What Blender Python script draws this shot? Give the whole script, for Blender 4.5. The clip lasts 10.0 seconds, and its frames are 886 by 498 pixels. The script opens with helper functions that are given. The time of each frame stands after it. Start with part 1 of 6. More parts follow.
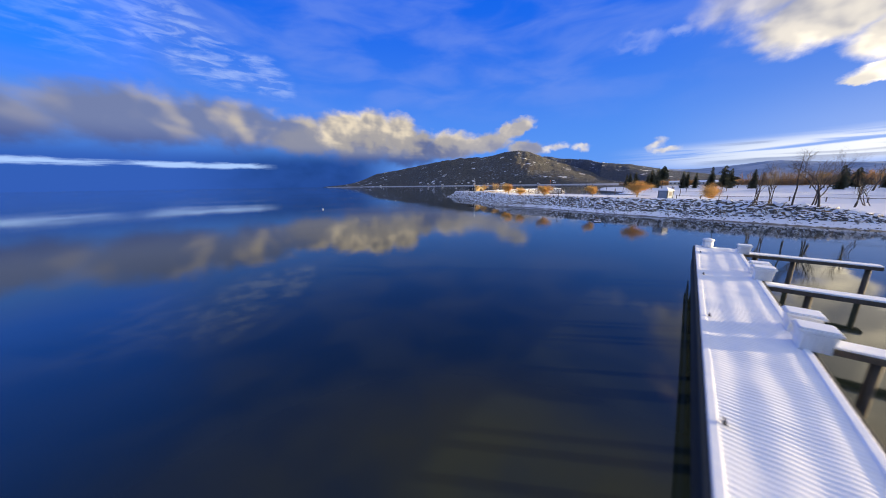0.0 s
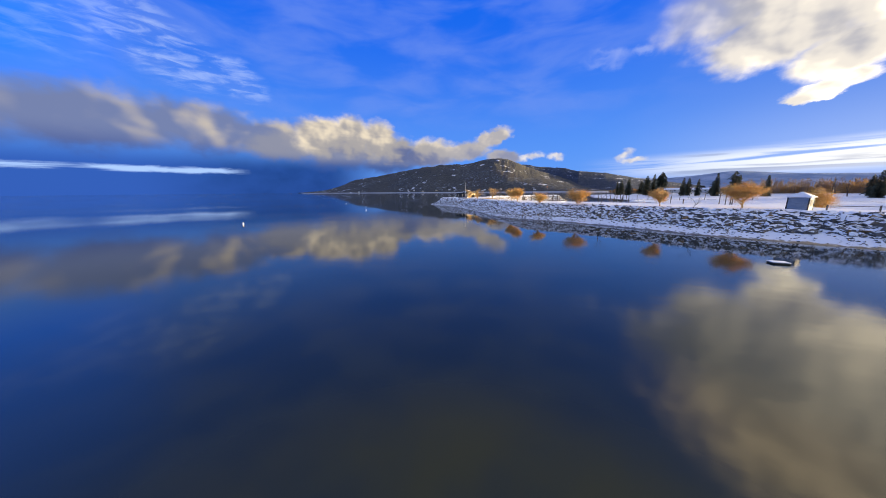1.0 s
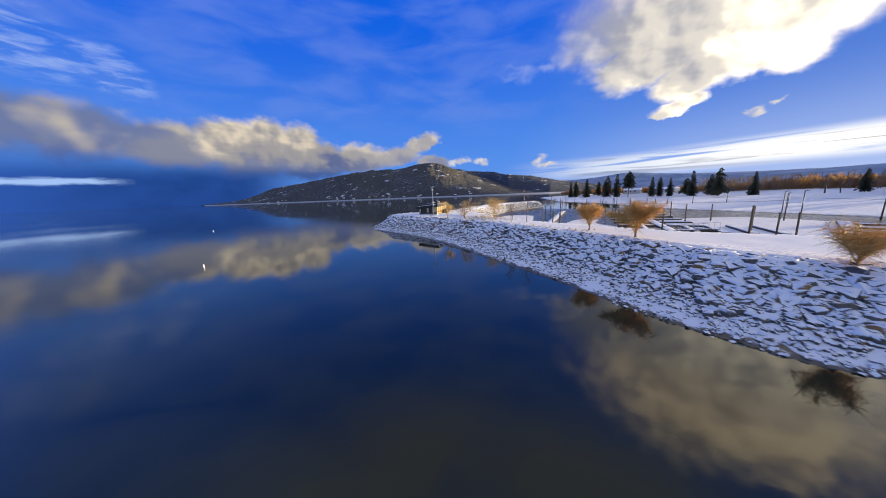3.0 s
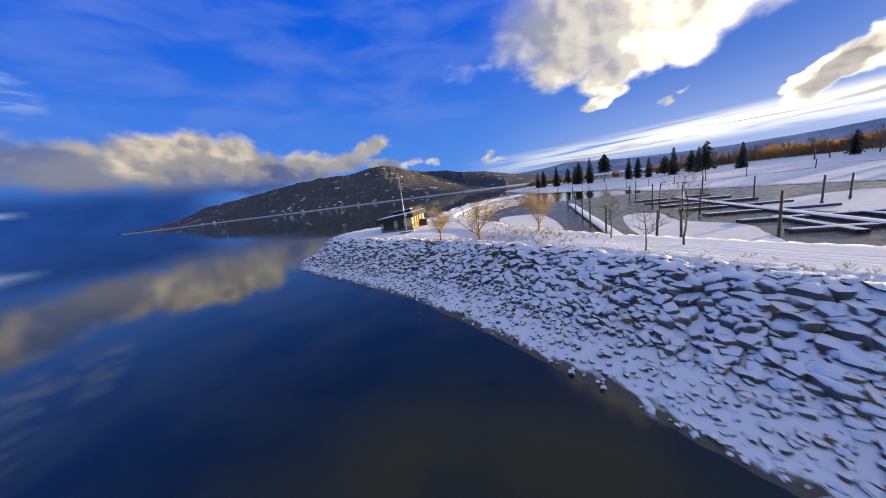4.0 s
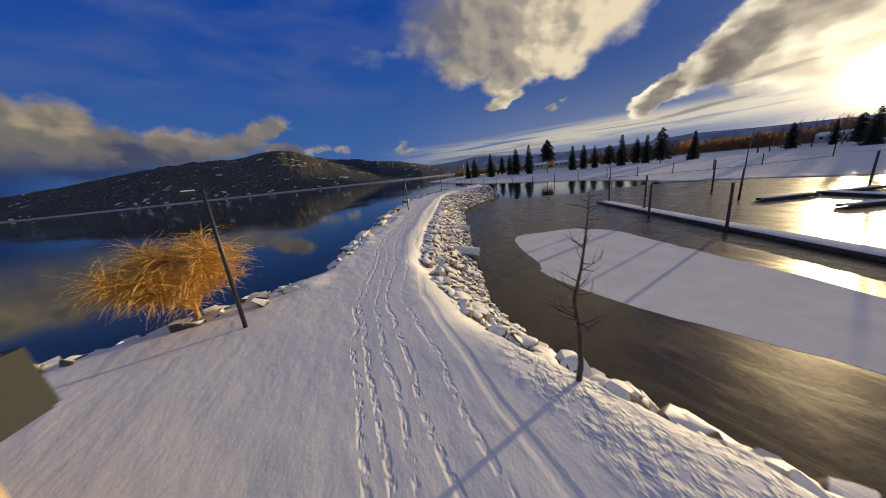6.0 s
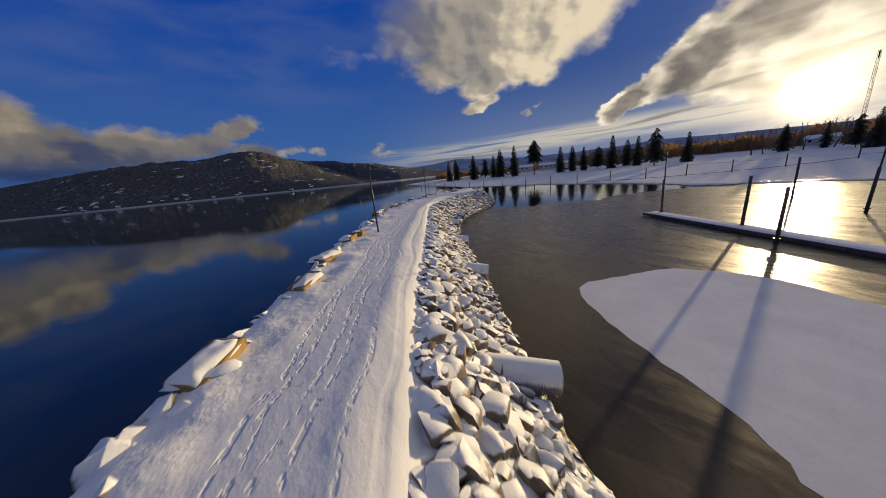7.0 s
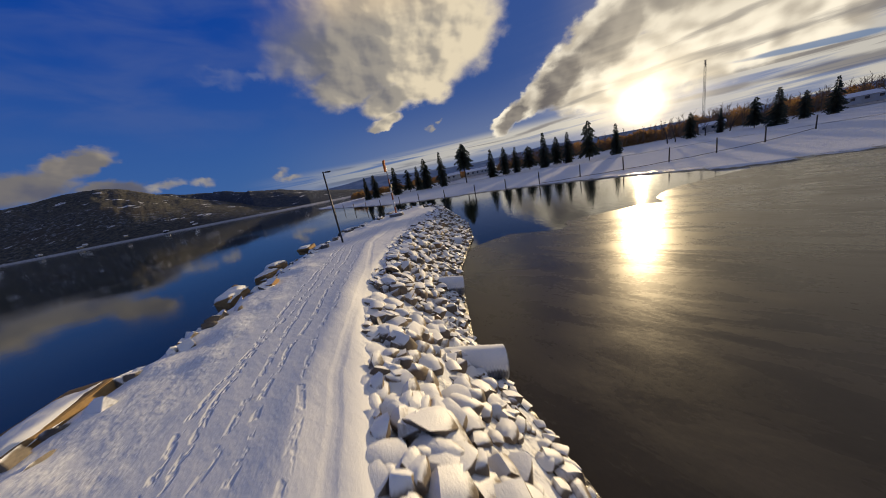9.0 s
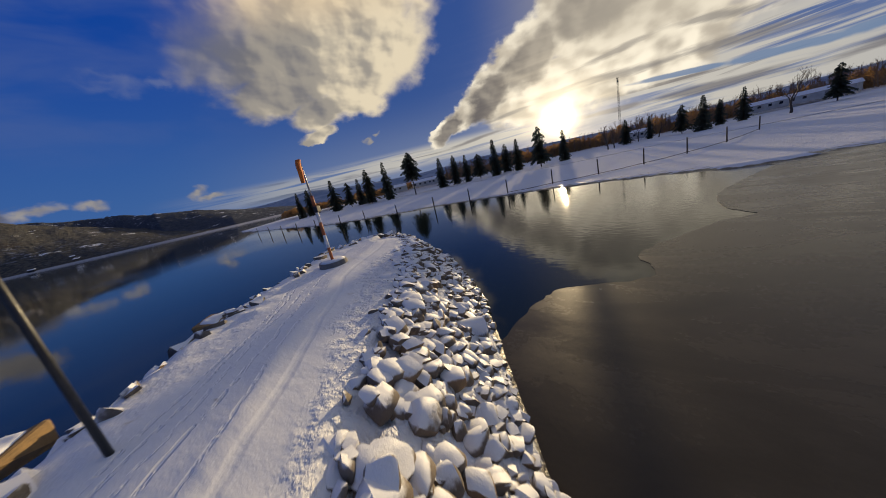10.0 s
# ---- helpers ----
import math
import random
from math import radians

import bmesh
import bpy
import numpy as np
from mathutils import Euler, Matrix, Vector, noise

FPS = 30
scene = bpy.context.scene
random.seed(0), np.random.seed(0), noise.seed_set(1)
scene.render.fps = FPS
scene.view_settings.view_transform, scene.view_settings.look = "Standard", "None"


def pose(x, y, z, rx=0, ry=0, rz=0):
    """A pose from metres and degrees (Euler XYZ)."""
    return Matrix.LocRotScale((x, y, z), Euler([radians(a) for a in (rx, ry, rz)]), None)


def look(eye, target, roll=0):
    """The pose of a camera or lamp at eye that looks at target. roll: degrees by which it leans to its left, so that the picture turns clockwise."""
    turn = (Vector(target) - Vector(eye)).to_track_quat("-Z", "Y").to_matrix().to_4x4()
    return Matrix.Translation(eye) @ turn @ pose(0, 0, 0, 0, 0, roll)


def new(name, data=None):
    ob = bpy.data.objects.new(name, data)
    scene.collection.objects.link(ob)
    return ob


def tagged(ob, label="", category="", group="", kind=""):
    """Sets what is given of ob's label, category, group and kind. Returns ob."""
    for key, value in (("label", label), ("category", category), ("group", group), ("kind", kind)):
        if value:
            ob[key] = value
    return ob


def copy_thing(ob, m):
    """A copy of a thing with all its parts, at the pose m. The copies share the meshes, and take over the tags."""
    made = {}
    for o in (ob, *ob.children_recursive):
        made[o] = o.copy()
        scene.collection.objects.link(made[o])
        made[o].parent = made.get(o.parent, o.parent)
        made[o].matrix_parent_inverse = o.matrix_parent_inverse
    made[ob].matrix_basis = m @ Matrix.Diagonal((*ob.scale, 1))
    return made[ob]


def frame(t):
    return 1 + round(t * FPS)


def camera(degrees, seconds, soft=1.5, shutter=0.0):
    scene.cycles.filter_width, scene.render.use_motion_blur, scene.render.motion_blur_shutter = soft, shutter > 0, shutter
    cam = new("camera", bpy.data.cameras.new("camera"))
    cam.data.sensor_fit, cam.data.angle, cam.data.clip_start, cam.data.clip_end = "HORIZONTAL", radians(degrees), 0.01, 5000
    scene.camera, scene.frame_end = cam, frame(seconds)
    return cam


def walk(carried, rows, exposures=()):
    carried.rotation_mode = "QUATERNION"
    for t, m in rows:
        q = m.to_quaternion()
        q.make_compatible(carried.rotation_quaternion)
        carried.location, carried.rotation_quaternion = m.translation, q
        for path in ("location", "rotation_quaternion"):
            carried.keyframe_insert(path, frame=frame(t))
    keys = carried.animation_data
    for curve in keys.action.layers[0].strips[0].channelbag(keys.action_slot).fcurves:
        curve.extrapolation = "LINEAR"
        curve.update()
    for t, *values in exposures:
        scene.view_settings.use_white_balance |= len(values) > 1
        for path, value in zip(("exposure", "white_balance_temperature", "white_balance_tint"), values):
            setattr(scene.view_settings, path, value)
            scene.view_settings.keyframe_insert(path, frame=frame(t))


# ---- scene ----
cam = camera(115.0, 10.0, soft=0.95, shutter=0.09)
PATH = [
    (0, (10.972, -79.382, 8.341), (10.367, -77.528, 7.897), -0.9),
    (0.5, (4.268, -62.694, 7.504), (3.745, -60.814, 7.069), 0.2),
    (1, (-1.951, -46.105, 7.322), (-2.425, -44.203, 6.922), -0.5),
    (1.5, (-8.284, -31.043, 7.869), (-8.686, -29.121, 7.486), 0.1),
    (2, (-13.635, -14.275, 8.938), (-13.94, -12.335, 8.561), 0.2),
    (2.5, (-18.916, 1.582, 9.704), (-19.081, 3.539, 9.326), -0.4),
    (4, (-27.624, 57.348, 9.815), (-27.39, 59.296, 9.423), -7.3),
    (4.5, (-27.341, 75.076, 10.536), (-26.927, 76.984, 10.102), -8.5),
    (5, (-25.189, 91.453, 9.839), (-24.604, 93.304, 9.358), -8.6),
    (5.5, (-22.461, 103.565, 8.881), (-21.765, 105.371, 8.376), -7.2),
    (7, (-13.592, 129.168, 8.186), (-12.686, 130.876, 7.674), -5.8),
    (7.5, (-10.242, 137.001, 7.788), (-9.255, 138.667, 7.286), -6.5),
    (8, (-6.718, 144.7, 7.556), (-5.63, 146.304, 7.061), -8.0),
    (8.5, (-2.807, 152.191, 7.452), (-1.6, 153.707, 6.96), -9.6),
    (9, (1.48, 159.22, 7.47), (2.816, 160.627, 6.982), -11.1),
    (9.5, (6.493, 165.921, 7.607), (7.956, 167.196, 7.122), -12.3),
    (10, (11.836, 172.049, 7.872), (13.418, 173.169, 7.381), -12.9),
]
walk(cam, [(t, look(eye, target, roll)) for t, eye, target, roll in PATH],
     exposures=[(0.0, 1.22, 6450, 10), (1.0, 1.28, 6480, 10), (2.5, 1.10, 6420, 10), (4.5, 0.87, 6280, 10), (5.5, 0.05, 6950, 10), (7.0, -0.18, 6800, 10), (10.0, -0.20, 6650, 10)])

# ---------------------------------------------------------------- world and sun
SUN_AZ, SUN_EL = 80.0, 4.5          # degrees clockwise from +y, degrees up


def compass(az, el):
    a, e = radians(az), radians(el)
    return Vector((math.sin(a) * math.cos(e), math.cos(a) * math.cos(e), math.sin(e)))


class Net:
    """Small helper round a node tree."""

    def __init__(self, tree):
        self.tree, self.nodes, self.links = tree, tree.nodes, tree.links

    def node(self, kind, ins=None, operation=None, attribute_name=None, interpolation_type=None):
        n = self.nodes.new(kind)
        if operation:
            n.operation = operation
        if attribute_name:
            n.attribute_name = attribute_name
        if interpolation_type:
            n.interpolation_type = interpolation_type
        for k, v in (ins or {}).items():
            self.feed(n.inputs[k], v)
        return n

    def feed(self, sock, v):
        if isinstance(v, bpy.types.NodeSocket):
            self.links.new(v, sock)
        elif v is not None:
            sock.default_value = v

    def math(self, op, a, b=None, c=None, clamp=False):
        n = self.nodes.new("ShaderNodeMath")
        n.operation, n.use_clamp = op, clamp
        for i, v in enumerate((a, b, c)):
            self.feed(n.inputs[i], v)
        return n.outputs[0]

    def noise(self, vec, scale, detail=4.0, rough=0.55, dist=0.0, lac=2.0):
        return self.node("ShaderNodeTexNoise", {"Vector": vec, "Scale": scale, "Detail": detail, "Roughness": rough, "Distortion": dist, "Lacunarity": lac}).outputs["Fac"]

    def step(self, x, lo, hi, a=0.0, b=1.0):
        n = self.node("ShaderNodeMapRange", {"Value": x, "From Min": lo, "From Max": hi, "To Min": a, "To Max": b}, interpolation_type="SMOOTHSTEP")
        return n.outputs["Result"]

    def mix(self, f, a, b, how="MIX"):
        n = self.nodes.new("ShaderNodeMix")
        n.data_type, n.blend_type = "RGBA", how
        self.feed(n.inputs[0], f)
        for i, v in ((6, a), (7, b)):
            self.feed(n.inputs[i], (*v, 1.0) if isinstance(v, tuple) and len(v) == 3 else v)
        return n.outputs[2]

    def mapping(self, vec, scale=(1, 1, 1), loc=(0, 0, 0), rot=(0, 0, 0)):
        return self.node("ShaderNodeMapping", {"Vector": vec, "Scale": scale, "Location": loc, "Rotation": rot}).outputs[0]

    def combine(self, x, y, z):
        return self.node("ShaderNodeCombineXYZ", {0: x, 1: y, 2: z}).outputs[0]


def build_world():
    world = bpy.data.worlds.new("winter_sky")
    scene.world = world
    world.use_nodes = True
    t = Net(world.node_tree)
    t.nodes.clear()
    way = t.node("ShaderNodeTexCoord").outputs["Generated"]
    sx = t.node("ShaderNodeSeparateXYZ", {0: way}).outputs
    az = t.math("MULTIPLY", t.math("ARCTAN2", sx[0], sx[1]), 57.29578)
    el = t.math("MULTIPLY", t.math("ARCSINE", sx[2]), 57.29578)
    air = t.node("ShaderNodeTexSky")
    air.sky_type, air.sun_disc = "NISHITA", False
    air.sun_elevation, air.sun_rotation = radians(SUN_EL), radians(SUN_AZ)
    air.altitude, air.air_density, air.dust_density, air.ozone_density = 600.0, 1.0, 0.6, 3.0
    sky = air.outputs[0]
    deep = t.node("ShaderNodeHueSaturation", {"Saturation": 1.25, "Value": 1.0, "Color": sky}).outputs[0]
    # a clear winter sky is deepest away from the sun
    sun = compass(SUN_AZ, SUN_EL + 0.6)
    dot = t.node("ShaderNodeVectorMath", {0: way, 1: tuple(sun)}, operation="DOT_PRODUCT").outputs["Value"]
    away = t.step(dot, 0.95, 0.35)
    blue = t.mix(t.step(el, 0.0, 30.0), (0.10, 0.29, 0.86), (0.008, 0.125, 0.80))
    base = t.mix(0.86, t.mix(1.0, deep, (0.12, 0.12, 0.12), "MULTIPLY"), blue)
    warm = t.mix(t.step(el, 0.0, 16.0), (0.46, 0.56, 0.84), (0.09, 0.20, 0.62))
    base = t.mix(t.math("MULTIPLY", t.math("SUBTRACT", 1.0, away), 0.8), base, warm)

    az0, el0 = az, el
    flat = t.combine(t.math("MULTIPLY", az0, 0.1), t.math("MULTIPLY", el0, 0.14), 0.0)

    def centred(x, k):
        return t.math("MULTIPLY", t.math("SUBTRACT", x, 0.5), k)

    # ragged outlines: the compass angles are bent a little, coarsely and finely
    az = t.math("ADD", az0, t.math("ADD", centred(t.noise(flat, 1.6, 3.0, 0.5), 5.0), centred(t.noise(flat, 6.5, 4.0, 0.55), 1.8)))
    el = t.math("ADD", el0, t.math("ADD", centred(t.noise(t.mapping(flat, loc=(11, 5, 2)), 1.6, 3.0, 0.5), 3.0), centred(t.noise(t.mapping(flat, loc=(4, 9, 2)), 6.5, 4.0, 0.55), 1.5)))
    puff = t.noise(flat, 1.7, 4.0, 0.46, 0.2)
    fine = t.noise(flat, 3.4, 4.0, 0.46, 0.2)
    veil = t.noise(t.mapping(flat, (0.8, 1.9, 1), rot=(0, 0, -0.33)), 0.9, 4.0, 0.50, 0.4)
    ripple = t.noise(t.mapping(flat, (1.2, 3.2, 1), rot=(0, 0, -0.5)), 2.4, 5.0, 0.55, 0.5)

    def billow(scale, gain, lean=(0.055, 0.03, 0.0), detail=3.5):
        """Light on rounded cloud heads: a noise less itself a little nearer the sun, about 0.5 where flat."""
        here = t.noise(flat, scale, detail, 0.5, 0.15)
        there = t.noise(t.mapping(flat, loc=lean), scale, detail, 0.5, 0.15)
        return t.math("ADD", t.math("MULTIPLY", t.math("SUBTRACT", here, there), gain), 0.5)

    heads = billow(1.15, 2.6, (0.13, 0.06, 0.0), 2.2)
    knobs = billow(3.4, 2.0, (0.05, 0.03, 0.0), 2.5)

    def blobs(rows, straight=False):
        best = None
        for a, e, ra, re, lean in rows:
            da, de = t.math("SUBTRACT", az0 if straight else az, a), t.math("SUBTRACT", el0 if straight else el, e)
            c, s = math.cos(radians(lean)), math.sin(radians(lean))
            u = t.math("ADD", t.math("MULTIPLY", da, c / ra), t.math("MULTIPLY", de, s / ra))
            v = t.math("ADD", t.math("MULTIPLY", da, -s / re), t.math("MULTIPLY", de, c / re))
            q = t.math("SUBTRACT", 1.0, t.math("SQRT", t.math("ADD", t.math("MULTIPLY", u, u), t.math("MULTIPLY", v, v))))
            best = q if best is None else t.math("SMOOTH_MAX", best, q, 0.12)
        return best

    def cover(field, lo, hi, amp=0.3, second=0.2):
        x = t.math("ADD", field, t.math("ADD", centred(puff, amp), centred(fine, second)))
        return x, t.step(x, lo, hi)

    def blend3(f, a, b, c):
        return t.mix(t.step(f, 0.5, 1.0), t.mix(t.step(f, 0.0, 0.5), a, b), c)

    col = base
    # thin high veils over the western half
    high = t.math("MULTIPLY", t.step(el, 9.0, 17.0), t.math("MULTIPLY", t.step(veil, 0.34, 0.70), t.step(az0, 40.0, 8.0)))
    col = t.mix(t.math("MULTIPLY", high, 0.40), col, (0.20, 0.30, 0.72))
    mack = t.math("MULTIPLY", t.step(blobs([(-56, 19, 11, 5, -18), (-68, 19, 10, 5, -10), (-48, 17, 6, 3, -20)]), 0.0, 0.55), t.step(ripple, 0.40, 0.70))
    col = t.mix(t.math("MULTIPLY", mack, 0.38), col, (0.55, 0.66, 0.90))
    clear = t.math("MULTIPLY", t.step(az0, -56.0, -70.0), t.math("MULTIPLY", t.step(el0, 11.0, 16.0), t.step(el0, 40.0, 26.0)))
    col = t.mix(t.math("MULTIPLY", clear, 0.7), col, (0.012, 0.20, 1.15))
    # streaky bands low over the southern hills, thickening towards the sun
    streak = t.noise(t.combine(t.math("MULTIPLY", az0, 0.022), t.math("MULTIPLY", t.math("ADD", el0, t.math("MULTIPLY", az0, -0.012)), 0.42), 3.0), 2.2, 6.0, 0.5, 0.5)
    rise = t.step(az0, 18.0, 60.0, 3.4, 4.4)
    belt = t.math("MULTIPLY", t.step(t.math("ABSOLUTE", t.math("SUBTRACT", el0, rise)), 2.3, 0.5), t.math("MULTIPLY", t.step(az0, 10.0, 30.0), t.step(az0, 96.0, 76.0)))
    belt2 = t.math("MULTIPLY", t.math("MULTIPLY", t.step(el, 13.0, 9.0), t.step(el0, 0.2, 1.6)), t.step(az0, 78.0, 96.0))
    near = t.step(dot, 0.55, 0.995)
    band = t.math("MULTIPLY", t.math("MAXIMUM", belt, belt2), t.step(streak, 0.34, 0.50))
    col = t.mix(t.math("MULTIPLY", band, 0.92), col, t.mix(near, (0.66, 0.72, 0.84), (1.35, 1.28, 1.12)))
    dim = t.math("MULTIPLY", t.math("MAXIMUM", belt, belt2), t.step(streak, 0.58, 0.70))
    col = t.mix(t.math("MULTIPLY", dim, 0.85), col, t.mix(near, (0.20, 0.27, 0.46), (0.40, 0.37, 0.38)))
    # a shower curtain and its bright slit over the open lake
    gloom = t.math("MULTIPLY", t.step(el0, 8.5, 3.5), t.step(az0, -22.0, -36.0))
    murk = t.math("MULTIPLY", t.step(az0, -62.0, -46.0), t.step(t.noise(flat, 2.5, 4.0), 0.3, 0.7, 0.7, 1.0))
    col = t.mix(t.math("MULTIPLY", gloom, 0.92), col, t.mix(murk, (0.022, 0.082, 0.38), (0.006, 0.036, 0.19)))
    slit = t.math("MULTIPLY", t.step(t.math("ABSOLUTE", t.math("SUBTRACT", el0, t.math("ADD", 3.4, centred(ripple, 0.9)))), 0.55, 0.1), t.math("MULTIPLY", t.step(az, -47.5, -51.0), t.step(streak, 0.30, 0.42)))
    col = t.mix(t.math("MULTIPLY", slit, 0.85), col, (0.42, 0.60, 0.95))
    # the soft grey bank over the open lake, warm where the sun grazes its upper side
    f, a = cover(blobs([(-80, 8.0, 17, 3.6, 0), (-63, 9.2, 14, 4.4, 0), (-53, 9.6, 11, 4.2, -2), (-44, 8.8, 8, 3.6, -4)]), -0.05, 0.55, 0.4, 0.16)
    lit = t.math("MULTIPLY", t.step(t.math("ADD", heads, centred(puff, 0.8)), 0.36, 0.90), t.math("MULTIPLY", t.step(el0, 6.0, 9.0), t.step(az0, -68.0, -46.0, 0.25, 1.0)))
    col = t.mix(a, col, t.mix(lit, t.mix(t.step(el0, 4.8, 9.0), (0.05, 0.09, 0.28), (0.15, 0.19, 0.35)), (0.55, 0.48, 0.39)))
    # cumulus heads over the mountain, lit from the south
    f, a = cover(blobs([(-36, 9.4, 5.2, 3.6, 0), (-31, 9.6, 4.6, 3.9, 0), (-26.3, 9.2, 4.2, 3.6, 0), (-22.5, 7.4, 4.0, 2.8, 0), (-16, 7.0, 6.0, 2.8, 0), (-9.5, 7.6, 5.4, 2.2, 12), (-4.4, 9.6, 4.2, 1.5, 22), (-2.6, 6.4, 4.2, 1.3, 0)]), -0.10, 0.42, 0.34, 0.24)
    a2 = cover(blobs([(-42, 7.6, 8, 3.2, 0), (-33, 6.4, 9, 3.2, 0), (-24, 5.6, 8, 2.8, 0)]), 0.0, 0.6, 0.3, 0.1)[1]
    col = t.mix(t.math("MULTIPLY", a2, 0.9), col, t.mix(t.step(el0, 4.2, 7.0), (0.05, 0.09, 0.26), (0.24, 0.25, 0.32)))
    lift = t.step(el0, 4.4, 10.5, -0.45, 0.30)
    lit = t.math("ADD", t.math("ADD", t.math("MULTIPLY", heads, 0.9), t.math("ADD", centred(knobs, 0.22), centred(fine, 0.5))), lift)
    lit = t.math("ADD", lit, t.step(f, 0.55, 0.0, 0.0, 0.12))
    tone = blend3(lit, (0.11, 0.14, 0.28), (0.34, 0.32, 0.32), (0.76, 0.65, 0.49))
    tone = t.mix(t.step(az0, -22.0, -8.0, 0.0, 0.35), tone, (0.46, 0.45, 0.50))
    col = t.mix(t.math("MULTIPLY", a, t.step(az0, -50.0, -38.0)), col, tone)
    # stray tufts
    tuft = t.math("ADD", blobs([(2.6, 6.0, 2.6, 0.8, 0), (6.6, 5.6, 2.2, 0.8, 0), (17.3, 5.5, 1.5, 1.1, 20), (19.2, 4.6, 2.4, 0.6, 0), (45.5, 8.9, 0.9, 0.6, 20), (47.2, 9.8, 0.7, 0.5, 20)]), centred(fine, 0.9))
    col = t.mix(t.math("MULTIPLY", t.step(tuft, 0.05, 0.9), 0.8), col, t.mix(knobs, (0.50, 0.47, 0.46), (0.95, 0.86, 0.72)))
    wisp = t.math("ADD", t.math("SUBTRACT", blobs([(14.0, 19.8, 4.6, 1.9, -8), (19, 19.6, 2.2, 0.9, 0)]), t.math("MULTIPLY", t.step(blobs([(13.2, 20.0, 2.6, 1.1, -10)]), 0.0, 0.7), 0.45)), centred(fine, 1.0))
    col = t.mix(t.math("MULTIPLY", t.step(wisp, 0.0, 0.9), 0.34), col, (0.50, 0.56, 0.80))
    # the large cloud high in the south: grey and thin to the west, creamy along its lower and sunward edge
    f, a = cover(blobs([(42, 29, 22, 10.5, 0), (40, 22, 16, 6.5, 14), (50, 23, 13, 8.0, 12), (33.0, 18.4, 8.5, 4.2, 10), (38.5, 15.0, 6.0, 3.0, 8), (46.0, 17.0, 8.0, 4.0, 14), (38.0, 11.6, 3.6, 1.35, 8), (36.4, 10.8, 2.2, 0.8, 0), (27, 24, 8, 6, 10)]), -0.08, 0.36, 0.36, 0.24)
    rim = t.step(f, 0.55, 0.0)
    # height of a place over the cloud's slanting lower edge
    over = t.math("SUBTRACT", el0, t.math("MAXIMUM", t.math("SUBTRACT", 38.0, t.math("MULTIPLY", az0, 0.74)), t.math("ADD", -8.5, t.math("MULTIPLY", az0, 0.46))))
    lit = t.math("ADD", t.math("ADD", t.math("MULTIPLY", heads, 0.8), t.math("ADD", centred(knobs, 0.22), centred(fine, 0.24))), t.step(az0, 25.0, 54.0, -0.30, 0.46))
    lit = t.math("ADD", t.math("ADD", lit, t.math("MULTIPLY", rim, t.step(az0, 28.0, 40.0, 0.0, 0.34))), t.step(over, 7.0, 0.0, 0.0, 0.22))
    tone = blend3(lit, (0.38, 0.38, 0.43), (0.76, 0.70, 0.62), (1.75, 1.52, 1.12))
    tone = t.mix(t.math("MULTIPLY", t.step(el0, 24.0, 34.0), 0.75), tone, t.mix(t.step(puff, 0.35, 0.65), (1.5, 1.15, 0.75), (3.0, 2.3, 1.4)))
    soft = t.step(t.math("ADD", t.math("SUBTRACT", az0, t.math("MULTIPLY", t.math("MAXIMUM", t.math("SUBTRACT", el0, 20.0), 0.0), 0.8)), centred(puff, 12.0)), 10.0, 31.0)
    col = t.mix(t.math("MULTIPLY", a, soft), col, tone)
    # the cloud that the sun stands behind: a white rim, a grey flank, then blinding white
    f, a = cover(blobs([(60.0, 7.6, 3.4, 2.0, 40), (64.5, 9.8, 4.6, 2.6, 38), (70, 12.4, 6.5, 4.2, 36), (76, 15.6, 8, 4.6, 30), (85, 19, 11, 5.5, 16), (98, 18, 16, 7, -8), (120, 16, 20, 8, 0), (78, 10, 11, 5, 5), (90, 11, 14, 6, 0)]), -0.06, 0.22, 0.34, 0.34)
    core = t.math("ADD", blobs([(61.5, 7.8, 4.4, 2.2, 40), (68.5, 11.2, 6.6, 3.5, 38), (76.5, 15.0, 7.6, 4.2, 32), (87, 18.8, 9.5, 4.2, 12)]), t.math("ADD", centred(fine, 0.5), centred(puff, 0.7)))
    core = t.math("MULTIPLY", t.step(core, -0.02, 0.50), t.step(f, -0.02, 0.16))
    white = t.mix(t.step(t.math("ADD", heads, centred(fine, 0.7)), 0.25, 0.75), (1.10, 0.98, 0.80), (2.3, 2.1, 1.7))
    col = t.mix(a, col, t.mix(t.math("MULTIPLY", core, 0.94), white, t.mix(t.step(t.math("ADD", heads, t.math("ADD", centred(knobs, 0.4), centred(puff, 0.8))), 0.2, 0.85), (0.20, 0.19, 0.22), (0.58, 0.52, 0.46))))
    lines = blobs([(72, 7.9, 6, 0.55, 6), (80, 9.0, 7, 0.8, 3), (90, 8.9, 9, 0.9, -3), (102, 8.2, 9, 1.1, -5), (88, 12.0, 8, 0.7, 6), (100, 11.6, 9, 0.8, -12), (66, 5.2, 7, 0.45, 6), (88, 4.0, 9, 0.6, -2), (101, 3.5, 12, 0.9, -3), (116, 3.4, 12, 1.0, 0)], True)
    lines = t.math("ADD", lines, centred(t.noise(t.mapping(flat, (0.8, 4.0, 1)), 2.0, 4.0, 0.55), 1.5))
    col = t.mix(t.math("MULTIPLY", t.step(lines, 0.1, 0.8), 0.75), col, t.mix(t.step(el0, 3.0, 8.0), (0.30, 0.29, 0.34), (0.44, 0.42, 0.43)))
    gap = t.math("ADD", blobs([(97, 6.3, 8, 0.5, -6), (106, 5.4, 9, 0.7, -5), (114, 5.2, 8, 0.8, 0)], True), centred(fine, 0.8))
    col = t.mix(t.math("MULTIPLY", t.step(gap, 0.1, 0.5), 0.9), col, (0.34, 0.52, 0.86))
